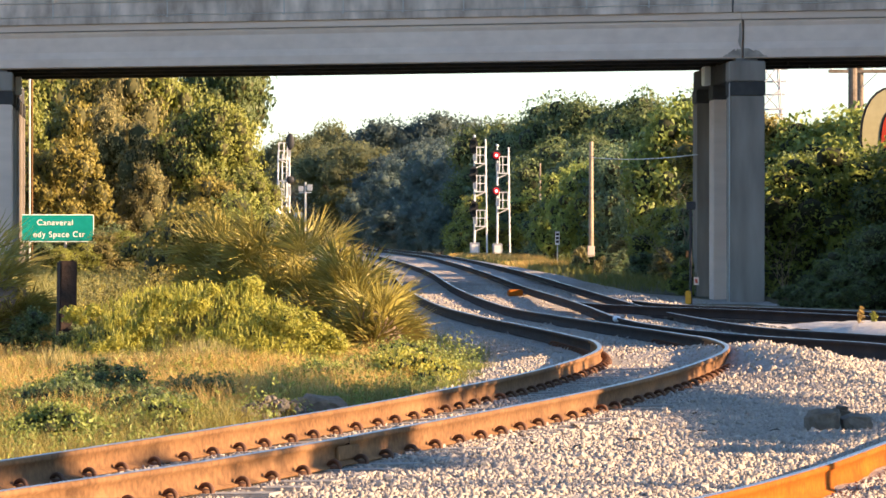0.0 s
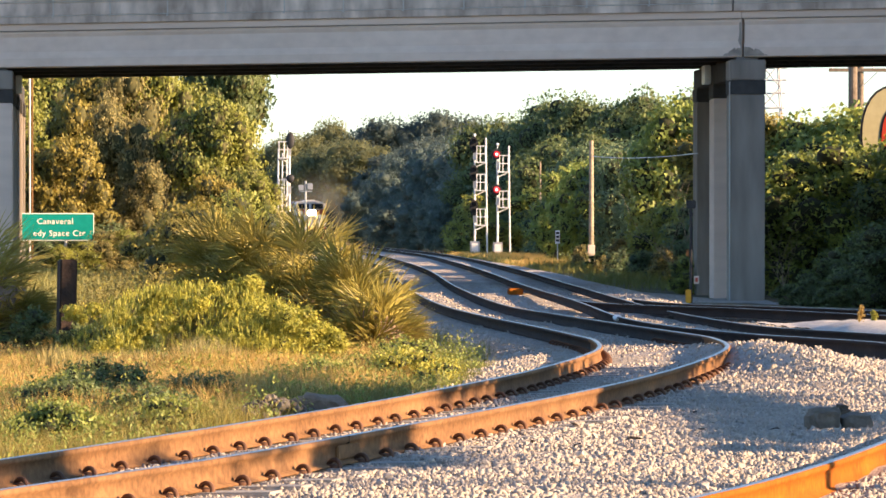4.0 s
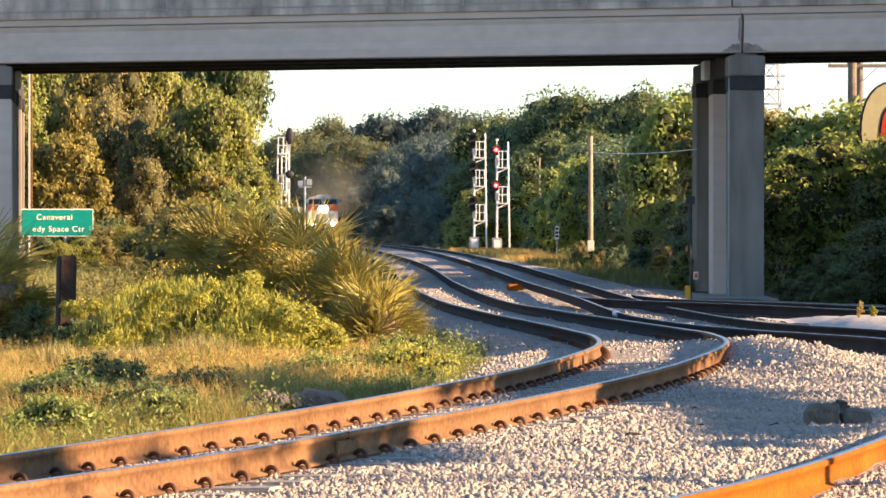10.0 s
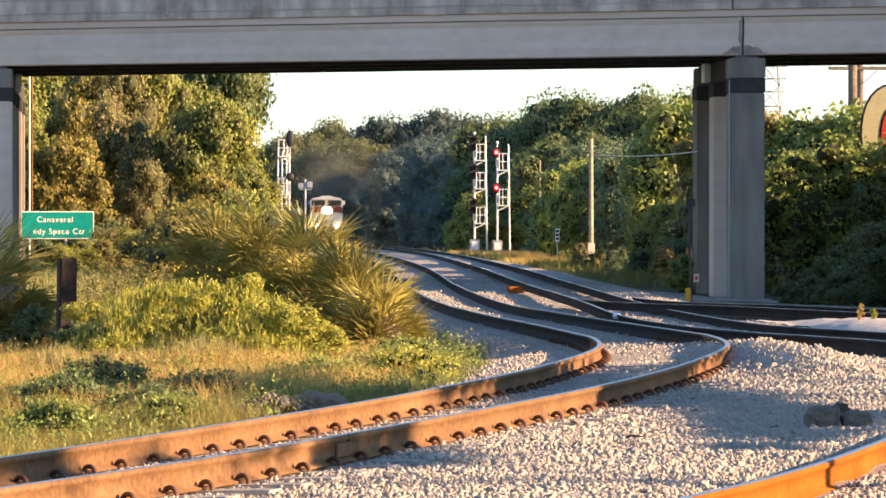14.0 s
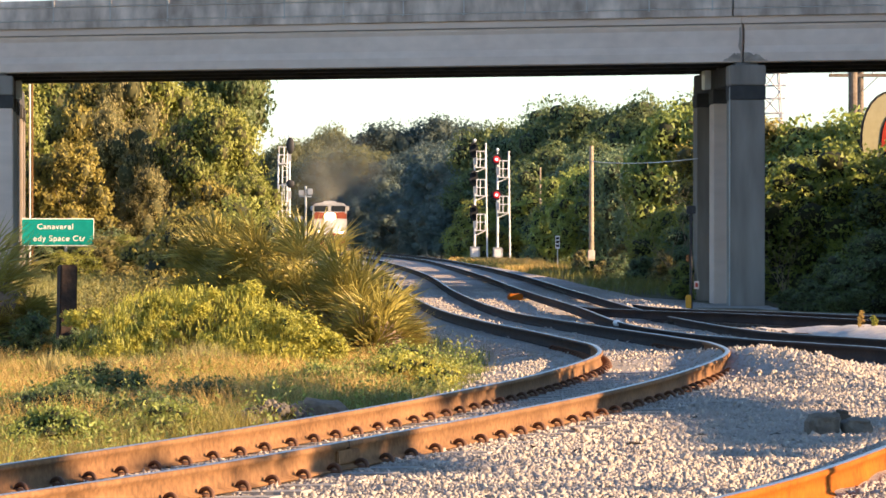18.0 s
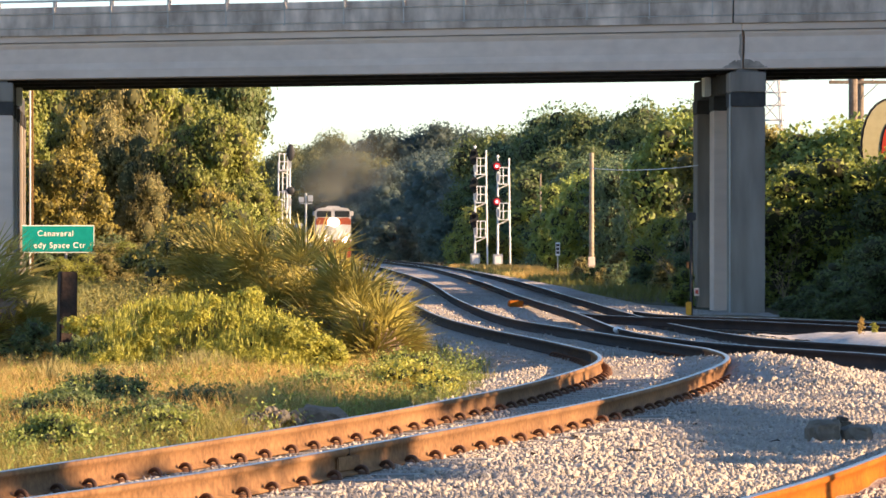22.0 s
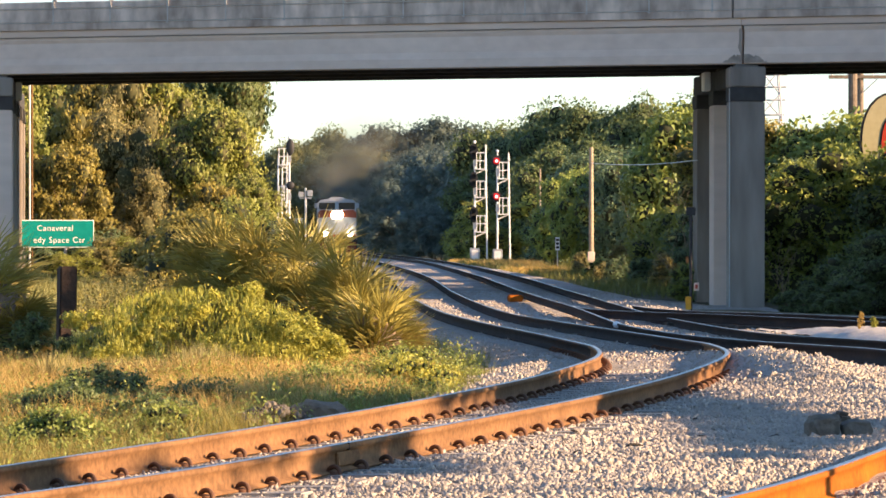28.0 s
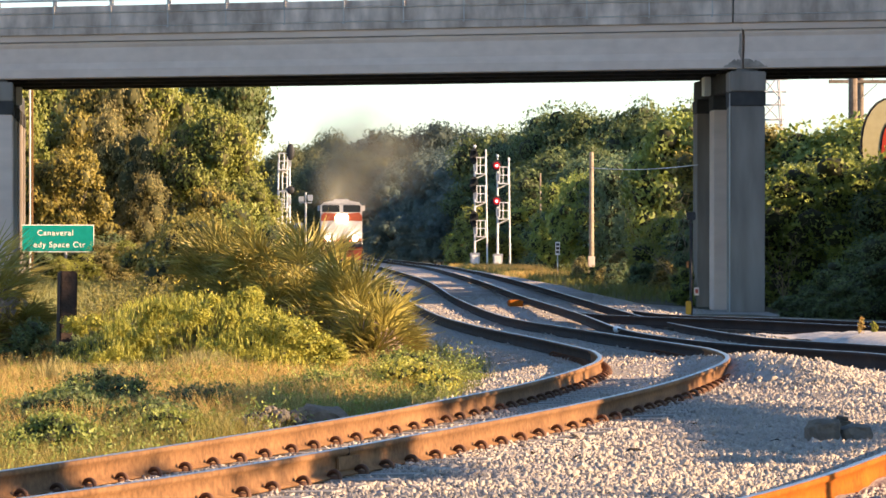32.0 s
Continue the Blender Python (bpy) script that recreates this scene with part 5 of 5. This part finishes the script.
def lineside():
    # relay boxes on a short pole beside the far signal
    ob = thing("relay_boxes", pose(-8.85, 266, 0.0), "pale relay boxes on a short white pole", "relay box")
    part("pole", rodded((0, 0, -0.4), (0, 0, 4.9), 0.07, sides=10), M["steel"], ob)
    part("box", boxed(-0.45, -0.12, -0.2, 0.2, 4.3, 4.65, bevel=0.02), M["steel"], ob)
    part("box", boxed(0.12, 0.45, -0.2, 0.2, 4.35, 4.75, bevel=0.02), M["steel"], ob)
    part("box", boxed(-0.75, -0.15, -0.2, 0.2, 2.6, 2.95, bevel=0.02), M["steel"], ob)
    part("bracket", boxed(-0.4, 0.4, -0.06, 0.06, 4.2, 4.28, bevel=0.01), M["steel"], ob)
    # number-less milepost plate
    ob = thing("track_sign", pose(6.12, 220, 0.0), "small white track sign on a thin post", "sign")
    part("post", rodded((0, 0, -0.4), (0, 0, 1.2), 0.03), M["steel"], ob)
    part("plate", boxed(-0.12, 0.12, -0.045, -0.03, 1.0, 1.7, bevel=0.005), M["signwhite"], ob)
    for z in (1.1, 1.3, 1.5):
        part("bar", boxed(-0.08, 0.08, -0.052, -0.046, z, z + 0.12, bevel=0.002), M["black"], ob)
    # switch stand by the bridge column
    z = ground_z(7.1, 118)
    ob = thing("switch_stand", pose(7.1, 118, z), "dark switch stand with a red and white plate", "switch stand")
    part("post", rodded((0, 0, -0.2), (0, 0, 2.75), 0.045), M["black"], ob)
    part("lamp_box", boxed(-0.13, 0.13, -0.1, 0.1, 2.72, 2.95, bevel=0.02), M["black"], ob)
    part("plate", boxed(0.08, 0.24, -0.02, 0.0, 0.56, 0.80, bevel=0.01), M["concrete"], ob)
    part("plate_disc", boxed(0.12, 0.20, -0.03, -0.021, 0.62, 0.74, bevel=0.004), M["red_paint"], ob)
    part("flag", boxed(-0.14, -0.05, -0.02, 0.0, 1.35, 1.55, bevel=0.01), M["rail"], ob)
    part("yellow_box", boxed(-0.16, 0.0, -0.14, 0.02, 0.02, 0.40, bevel=0.02), M["yellow"], ob, "yellow box at the foot")
    # white lump beside the rail
    bm = bmesh.new()
    bmesh.ops.create_icosphere(bm, subdivisions=2, radius=0.08)
    for v in bm.verts:
        v.co = Vector((v.co.x * 1.1, v.co.y, v.co.z * 0.8)) * (1 + 0.25 * noise.noise(v.co * 9))
    ob = part("white_stone", bm, M["signwhite"])
    ob.matrix_world = pose(3.25, 77.0, bed_z(3.25, 77.0) + 0.12)
    tagged(ob, "bright white stone lying beside the rail", "stone")
    # timber and plate between the tracks
    ob = thing("orange_block", pose(2.05, 116, bed_z(2, 116) - 0.02, 0, 0, 12), "orange-stained timber block between the tracks", "block")
    part("timber", boxed(-0.22, 0.2, -0.12, 0.12, 0, 0.19, bevel=0.03), M["rail_orange"], ob)
    part("plank", boxed(0.1, 0.55, -0.05, 0.05, 0.0, 0.05, bevel=0.01), M["pole"], ob)
    # broken block of concrete on the stones
    def lump(w, d, h, seed):
        bm = bmesh.new()
        bmesh.ops.create_icosphere(bm, subdivisions=3, radius=1)
        for v in bm.verts:
            q = v.co.copy()
            q = Vector([math.copysign(abs(c) ** 0.55, c) for c in q])
            q += Vector((noise.noise(v.co * 1.7 + Vector((seed, 0, 0))), noise.noise(v.co * 1.7 + Vector((0, seed, 0))), noise.noise(v.co * 2 + Vector((0, 0, seed))))) * 0.28
            q += v.co * 0.10 * noise.noise(v.co * 6 + Vector((seed, seed, 0)))
            v.co = Vector((q.x * w, q.y * d, q.z * h))
        return bm

    bm = lump(0.125, 0.12, 0.105, 3.0)
    bmesh.ops.translate(bm, verts=bm.verts, vec=(-0.11, 0, 0.06))
    ob = thing("broken_block", pose(3.10, 32.4, bed_z(3.2, 32.4) + 0.02, 0, 0, 14), "broken grey concrete block on the ballast", "rubble")
    part("chunk", bm, M["oldstone"], ob)
    bm = lump(0.125, 0.10, 0.08, 9.0)
    bmesh.ops.translate(bm, verts=bm.verts, vec=(0.16, 0.01, 0.04))
    part("chunk", bm, M["oldstone"], ob)
    ob = part("dark_clod", boxed(-0.07, 0.07, -0.06, 0.06, -0.02, 0.10, bevel=0.03), M["woodtie"])
    ob.matrix_world = pose(3.24, 33.6, bed_z(3.4, 33.6) + 0.05, 10, 5, 30)
    tagged(ob, "dark clod of rotten wood on the ballast", "rubble")
    # dry leaves
    for i, (x, y) in enumerate([(1.37, 29.6), (0.15, 31.4), (0.64, 29.4), (1.95, 30.9), (2.5, 31.0), (0.95, 29.0), (2.05, 33.5), (1.0, 31.6)]):
        bm = bmesh.new()
        pts = [(-0.055, 0, 0), (-0.02, 0.025, 0.022), (0.03, 0.022, 0.018), (0.065, 0, 0.01), (0.03, -0.022, 0.024), (-0.02, -0.025, 0.018)]
        bm.faces.new([bm.verts.new(q) for q in pts])
        bmesh.ops.solidify(bm, geom=bm.faces[:], thickness=0.002)
        ob = part("dry_leaf", bm, M["woodtie"])
        ob.matrix_world = pose(x, y, bed_z(x, y) + 0.085, 12, 8 * (i % 3), 47 * i) @ Matrix.Scale(1.3 if i == 0 else 0.8, 4)
        tagged(ob, "curled brown dry leaf on the ballast", "leaf", "dry leaves on the ballast")
    # bank of bare earth and heap of dark stones in the grass
    bm = lump(0.26, 0.36, 0.17, 5.0)
    ob = part("earth_bank", bm, M["earth"])
    ob.matrix_world = pose(-1.12, 37.2, ground_z(-1.12, 37.2) + 0.13)
    tagged(ob, "low bank of bare brown earth at the grass edge", "earth")
    rng = random.Random(5)
    heap = thing("stone_heap", pose(-1.42, 36.6, ground_z(-1.42, 36.6) + 0.16), "heap of dark stones at the grass edge", "stones")
    for i in range(110):
        bm = bmesh.new()
        bmesh.ops.create_icosphere(bm, subdivisions=1, radius=rng.uniform(0.02, 0.048))
        for v in bm.verts:
            v.co *= 1 + 0.5 * noise.noise(v.co * 14 + Vector((i, 0, 0)))
        o = part("stone", bm, M["oldstone"] if i % 3 else M["woodtie"], heap)
        a, d = rng.uniform(0, 6.28), rng.random() ** 0.7
        o.matrix_basis = pose(math.cos(a) * d * 0.40 - 0.1, math.sin(a) * d * 0.5, 0.15 * (1 - d) - 0.01)


lineside()


def far_poles():
    ob = utility_pole("utility_pole", 17.1, 172, -0.2, 11.0, 0.22, "weathered brown utility pole above the bushes", "greypole")
    ob = utility_pole("utility_pole", 20.25, 200, -0.2, 12.0, 0.19, "brown utility pole with a crossarm", "greypole")
    part("crossarm", boxed(-1.55, 1.6, -0.22, -0.08, 9.58, 9.74, bevel=0.01), M["greypole"], ob)
    for x in (-1.4, -0.6, 0.6, 1.4):
        part("insulator", rodded((x, -0.15, 9.744), (x, -0.15, 9.98), 0.05, 0.03), M["steel"], ob)
    part("brace", rodded((0.1, -0.2, 8.9), (0.8, -0.2, 9.56), 0.025), M["steel"], ob)
    tower = thing("lattice_tower", pose(55.4, 700, 0), "pale steel lattice tower in the distance", "tower")
    for sx in (-1, 1):
        for sy in (-1, 1):
            part("leg", rodded((sx * 3.2, sy * 3.2, 0), (sx * 1.5, sy * 1.5, 31), 0.15, sides=6), M["tower_steel"], tower)
    for z in range(6, 30, 4):
        w = 3.2 - 1.7 * z / 30
        part("brace", rodded((-w, -w, z), (w * 0.85, -w, z + 4), 0.12, sides=5), M["tower_steel"], tower)
        part("brace", rodded((w, -w, z), (-w * 0.85, -w, z + 4), 0.12, sides=5), M["tower_steel"], tower)
    for z, w in ((22.5, 2.4), (25.0, 2.6), (27.2, 2.8), (29.3, 3.0), (30.6, 1.8)):
        part("arm", rodded((-w, -1, z), (w, -1, z + 0.1), 0.16, sides=6), M["tower_steel"], tower)
    wire = new("overhead_wire", bpy.data.curves.new("overhead_wire", "CURVE"))
    wire.data.dimensions, wire.data.bevel_depth = "3D", 0.016
    sp = wire.data.splines.new("POLY")
    sp.points.add(24)
    for i in range(25):
        t = i / 24
        sp.points[i].co = (7.2 + 1.14 * t, 200 - 65 * t, 5.3 - 1.1 * t - 0.5 * t * (1 - t), 1)
    wire.data.materials.append(M["steel"])
    tagged(wire, "thin pale overhead wire running to the pole", "wire")


far_poles()


def oval(w, h, t, n=28):
    """An upright pointed oval standing on its lower end."""
    out = [(w * math.sin(a) * (1 - 0.12 * math.cos(a)), h * (1 - math.cos(a)) / 2) for a in [math.tau * k / n for k in range(n)]]
    return prism(out, -t, t)


def board_sign():
    ob = thing("board_sign", pose(16.3, 150, 0), "tall yellow and red board-shaped roadside sign", "sign")
    part("post", rodded((0, 0.1, -0.4), (0, 0.1, 4.2), 0.08), M["steel"], ob)
    for w, h, t, m, z, label in ((1.12, 4.0, 0.05, "black", 2.95, "black rim"), (1.04, 3.84, 0.07, "cream", 3.03, "yellow board"), (0.42, 2.9, 0.09, "black", 3.2, "dark outline"), (0.36, 2.76, 0.11, "red_paint", 3.27, "red inner board")):
        o = part("board", oval(w, h, t), M[m], ob, label)
        o.matrix_basis = pose(0, 0, z)


board_sign()


def bare_shrub(x, y, height, seed):
    rng = random.Random(seed)
    ob = thing("bare_shrub", pose(x, y, ground_z(x, y)), "pale bare twiggy shrub in the bushes", "shrub")
    for i in range(9):
        bm = bmesh.new()
        p, d = Vector((0, 0, 0.2)), Vector((rng.uniform(-0.5, 0.5), rng.uniform(-0.3, 0.1), 1)).normalized()
        for k in range(7):
            q = p + d * height / 7
            rod(bm, p, q, 0.012 * (1 - k / 8), 0.012 * (1 - (k + 1) / 8), 5)
            d = (d + Vector((rng.uniform(-0.5, 0.5), rng.uniform(-0.3, 0.3), rng.uniform(-0.25, 0.2)))).normalized()
            p = q
        part("branch", bm, M["pole"], ob)


bare_shrub(8.7, 148, 4.2, 2)
bare_shrub(8.35, 147, 3.6, 5)
bare_shrub(11.6, 140, 3.4, 3)

# ---------------------------------------------------------------- locomotive
def locomotive():
    """A road locomotive; its nose points along -y, its origin lies between the rails below the coupler."""
    ob = thing("locomotive", Matrix(), "red and white diesel locomotive with lit headlamps", "locomotive")
    W = 1.52
    part("underframe", boxed(-W, W, 0.2, 20.2, 1.05, 1.55, bevel=0.04), M["loco_dark"], ob)
    part("pilot", prism([(-1.45, 0.18), (1.45, 0.18), (1.5, 1.1), (-1.5, 1.1)], -0.05, 0.25), M["loco_red"], ob, "red pilot plate")
    part("anticlimber", boxed(-1.45, 1.45, -0.35, 0.25, 1.1, 1.32, bevel=0.03), M["loco_dark"], ob)
    part("coupler", boxed(-0.16, 0.16, -0.75, 0.0, 0.72, 1.0, bevel=0.04), M["loco_dark"], ob)
    nose = part("nose", prism([(-1.5, 1.33), (1.5, 1.33), (1.5, 3.44), (1.25, 3.66), (-1.25, 3.66), (-1.5, 3.44)], 0.55, 2.2), M["loco_white"], ob, "white short nose")
    part("nose_stripe", prism([(-1.505, 3.02), (0, 3.12), (1.505, 3.02), (1.505, 3.44), (1.26, 3.665), (0, 3.54), (-1.26, 3.665), (-1.505, 3.44)], 0.525, 2.15), M["loco_red"], nose, "red stripe round the nose")
    part("nose_skirt", boxed(-1.503, 1.503, 0.535, 2.1, 1.335, 1.72, bevel=0.01), M["loco_red"], nose, "red lower nose")
    part("nose_door", boxed(-0.95, -0.35, 0.50, 0.53, 1.6, 2.9, bevel=0.02), M["loco_white"], nose)
    cab = part("cab", prism([(-1.55, 1.56), (1.55, 1.56), (1.55, 4.17), (1.30, 4.44), (0.62, 4.54), (0.5, 4.66), (-0.5, 4.66), (-0.62, 4.54), (-1.30, 4.44), (-1.55, 4.17)], 2.1, 4.6), M["loco_white"], ob, "white cab")
    for s in (-1, 1):
        part("windscreen", boxed(s * 0.78 - 0.64, s * 0.78 + 0.64, 2.07, 2.12, 3.70, 4.23, bevel=0.03), M["glass"], cab, "dark cab windscreen")
        part("mirror", boxed(s * 1.66 - 0.1, s * 1.66 + 0.1, 2.5, 2.56, 3.8, 4.2, bevel=0.02), M["loco_white"], cab)
        part("side_window", boxed(s * 1.555 - 0.01, s * 1.555 + 0.01, 2.7, 3.9, 3.6, 4.2, bevel=0.005), M["glass"], cab)
        part("handrail", rodded((s * 1.48, 0.0, 1.3), (s * 1.48, 0.0, 2.4), 0.025), M["loco_white"], ob)
        part("step_well", boxed(s * 1.3 - 0.25, s * 1.3 + 0.25, 0.1, 0.6, 0.3, 1.3, bevel=0.02), M["loco_dark"], ob)
    part("cab_brow", boxed(-1.25, 1.25, 2.04, 2.12, 4.30, 4.38, bevel=0.02), M["loco_white"], cab)
    hood = part("long_hood", prism([(-0.95, 1.56), (0.95, 1.56), (0.95, 4.3), (0.7, 4.55), (-0.7, 4.55), (-0.95, 4.3)], 4.6, 19.6), M["loco_red"], ob, "red engine hood")
    part("radiator", boxed(-1.5, 1.5, 15.5, 19.2, 3.8, 4.7, bevel=0.06), M["loco_dark"], hood)
    part("exhaust_stack", boxed(-0.3, 0.3, 9.4, 10.2, 4.54, 4.8, bevel=0.03), M["loco_dark"], hood)
    part("fuel_tank", boxed(-1.4, 1.4, 7.6, 12.6, 0.35, 1.05, bevel=0.08), M["loco_dark"], ob)
    for y0 in (1.8, 13.4):
        truck = part("truck", boxed(-1.25, 1.25, y0, y0 + 4.8, 0.5, 0.95, bevel=0.05), M["loco_dark"], ob)
        for k in range(3):
            for s in (-1, 1):
                bm = bmesh.new()
                bmesh.ops.create_cone(bm, cap_ends=True, segments=24, radius1=0.5, radius2=0.5, depth=0.13, matrix=pose(s * 0.7535, y0 + 0.5 + 1.9 * k, 0.5, 0, 90, 0))
                part("wheel", bm, M["loco_dark"], truck)
    # glowing discs are larger than the lamps, to carry their glare
    for x, z, r in ((-0.2, 3.26, 0.28), (0.2, 3.26, 0.28)):
        bm = bmesh.new()
        bmesh.ops.create_cone(bm, cap_ends=True, segments=20, radius1=r, radius2=r, depth=0.08, matrix=pose(x, 0.47, z, 90, 0, 0))
        part("headlamp", bm, M["head_lamp"], nose, "bright headlamp")
    for x in (-0.98, 0.98):
        bm = bmesh.new()
        bmesh.ops.create_cone(bm, cap_ends=True, segments=20, radius1=0.21, radius2=0.21, depth=0.1, matrix=pose(x, -0.02, 1.75, 90, 0, 0))
        part("ditch_lamp", bm, M["head_lamp"], ob, "bright ditch lamp")
    return ob


def smoke_material():
    """Thin grey exhaust: densest in the middle of a puff, torn by turbulence, fading out to its edge."""
    m = bpy.data.materials.new("exhaust_smoke")
    m.use_nodes = True
    n, l = m.node_tree.nodes, m.node_tree.links
    d, t, mix = n.new("ShaderNodeBsdfDiffuse"), n.new("ShaderNodeBsdfTransparent"), n.new("ShaderNodeMixShader")
    d.inputs[0].default_value = (0.17, 0.18, 0.155, 1)
    tc, ball, wisp, mul = n.new("ShaderNodeTexCoord"), n.new("ShaderNodeTexGradient"), n.new("ShaderNodeTexNoise"), n.new("ShaderNodeMath")
    ball.gradient_type = "QUADRATIC_SPHERE"
    wisp.inputs["Scale"].default_value, wisp.inputs["Detail"].default_value = 1.6, 4
    mul.operation = "MULTIPLY"
    thin = n.new("ShaderNodeMath")
    thin.operation, thin.inputs[1].default_value = "MULTIPLY", 1.3
    l.new(tc.outputs["Object"], ball.inputs[0])
    l.new(tc.outputs["Object"], wisp.inputs["Vector"])
    l.new(ball.outputs["Fac"], mul.inputs[0])
    l.new(wisp.outputs["Fac"], mul.inputs[1])
    l.new(mul.outputs[0], thin.inputs[0])
    l.new(thin.outputs[0], mix.inputs[0])
    l.new(t.outputs[0], mix.inputs[1])
    l.new(d.outputs[0], mix.inputs[2])
    l.new(mix.outputs[0], n["Material Output"].inputs[0])
    return m


def exhaust():
    """A plume over the stack: rigid puffs of thin curled veils that rise and spread as the engine works."""
    M["smoke"] = smoke_material()
    ob = thing("exhaust_plume", Matrix(), "thin grey exhaust haze over the locomotive", "smoke")
    puffs = []
    for k in range(6):
        verts, faces = [], []
        for tilt in ((-0.5, 0.6)[k % 2],):
            base = len(verts)
            for i in range(9):
                for j in range(9):
                    u, w = i / 4 - 1, j / 4 - 1
                    grow = max(abs(u), abs(w)) / max(math.hypot(u, w), 1e-6)
                    u, w = u * grow, w * grow
                    y = 0.25 * math.sin(2.2 * u + k) * math.cos(1.7 * w) + tilt * (u * 0.5 + w * 0.3)
                    verts.append((u, y, w))
            faces += [(base + 9 * i + j, base + 9 * i + j + 1, base + 9 * i + j + 10, base + 9 * i + j + 9) for i in range(8) for j in range(8)]
        me = mesh_np("smoke_puff", verts, faces, M["smoke"])
        o = part("smoke_puff", me, None, ob)
        o.scale = [3.1 + 0.62 * k] * 3
        puffs.append(o)
    return ob, puffs


PLUME, PUFFS = exhaust()
LOCO = locomotive()


def motions():
    rows = [(0.0, -18.2, 461.2, 24), (2.0, -15.8, 451.4, 17), (3.5, -14.3, 444.0, 10), (5.5, -13.35, 434.5, 5.5), (9.0, -12.15, 417.0, 3.2), (13.0, -11.2, 397.0, 2.5),
            (18.0, -10.2, 373.0, 2.4), (24.0, -9.02, 344.0, 2.4), (28.0, -8.28, 324.0, 2.4), (32.0, -7.45, 304.0, 2.4)]
    walk(LOCO, [(t, pose(x, y, RAIL_TOP + 0.03 + float(bed_rise(y + 6)) * max(0.0, 1 - t / 9), 0, 0, turn)) for t, x, y, turn in rows])

    walk(PLUME, [(t, pose(x, y + 9, RAIL_TOP + 4.2)) for t, x, y, turn in rows])
    for k, puff in enumerate(PUFFS):
        ahead = [(0, 0.0), (8, 0.15), (13, 0.45), (18, 0.8), (24, 1.0), (28, 0.95), (32, 1.05)]
        walk(puff, [(t, pose((0.1 + 0.12 * k + (0.8 + 0.25 * k) * math.sin(2.3 * k + t / 3)) * g, 0.8 * k * g, (0.8 + 0.68 * k + 0.2 * math.sin(k + t / 2)) * g - 1.4 * (1 - g), 0, 0, 1.1 * t * (-1) ** k)) for t, g in ahead])


motions()
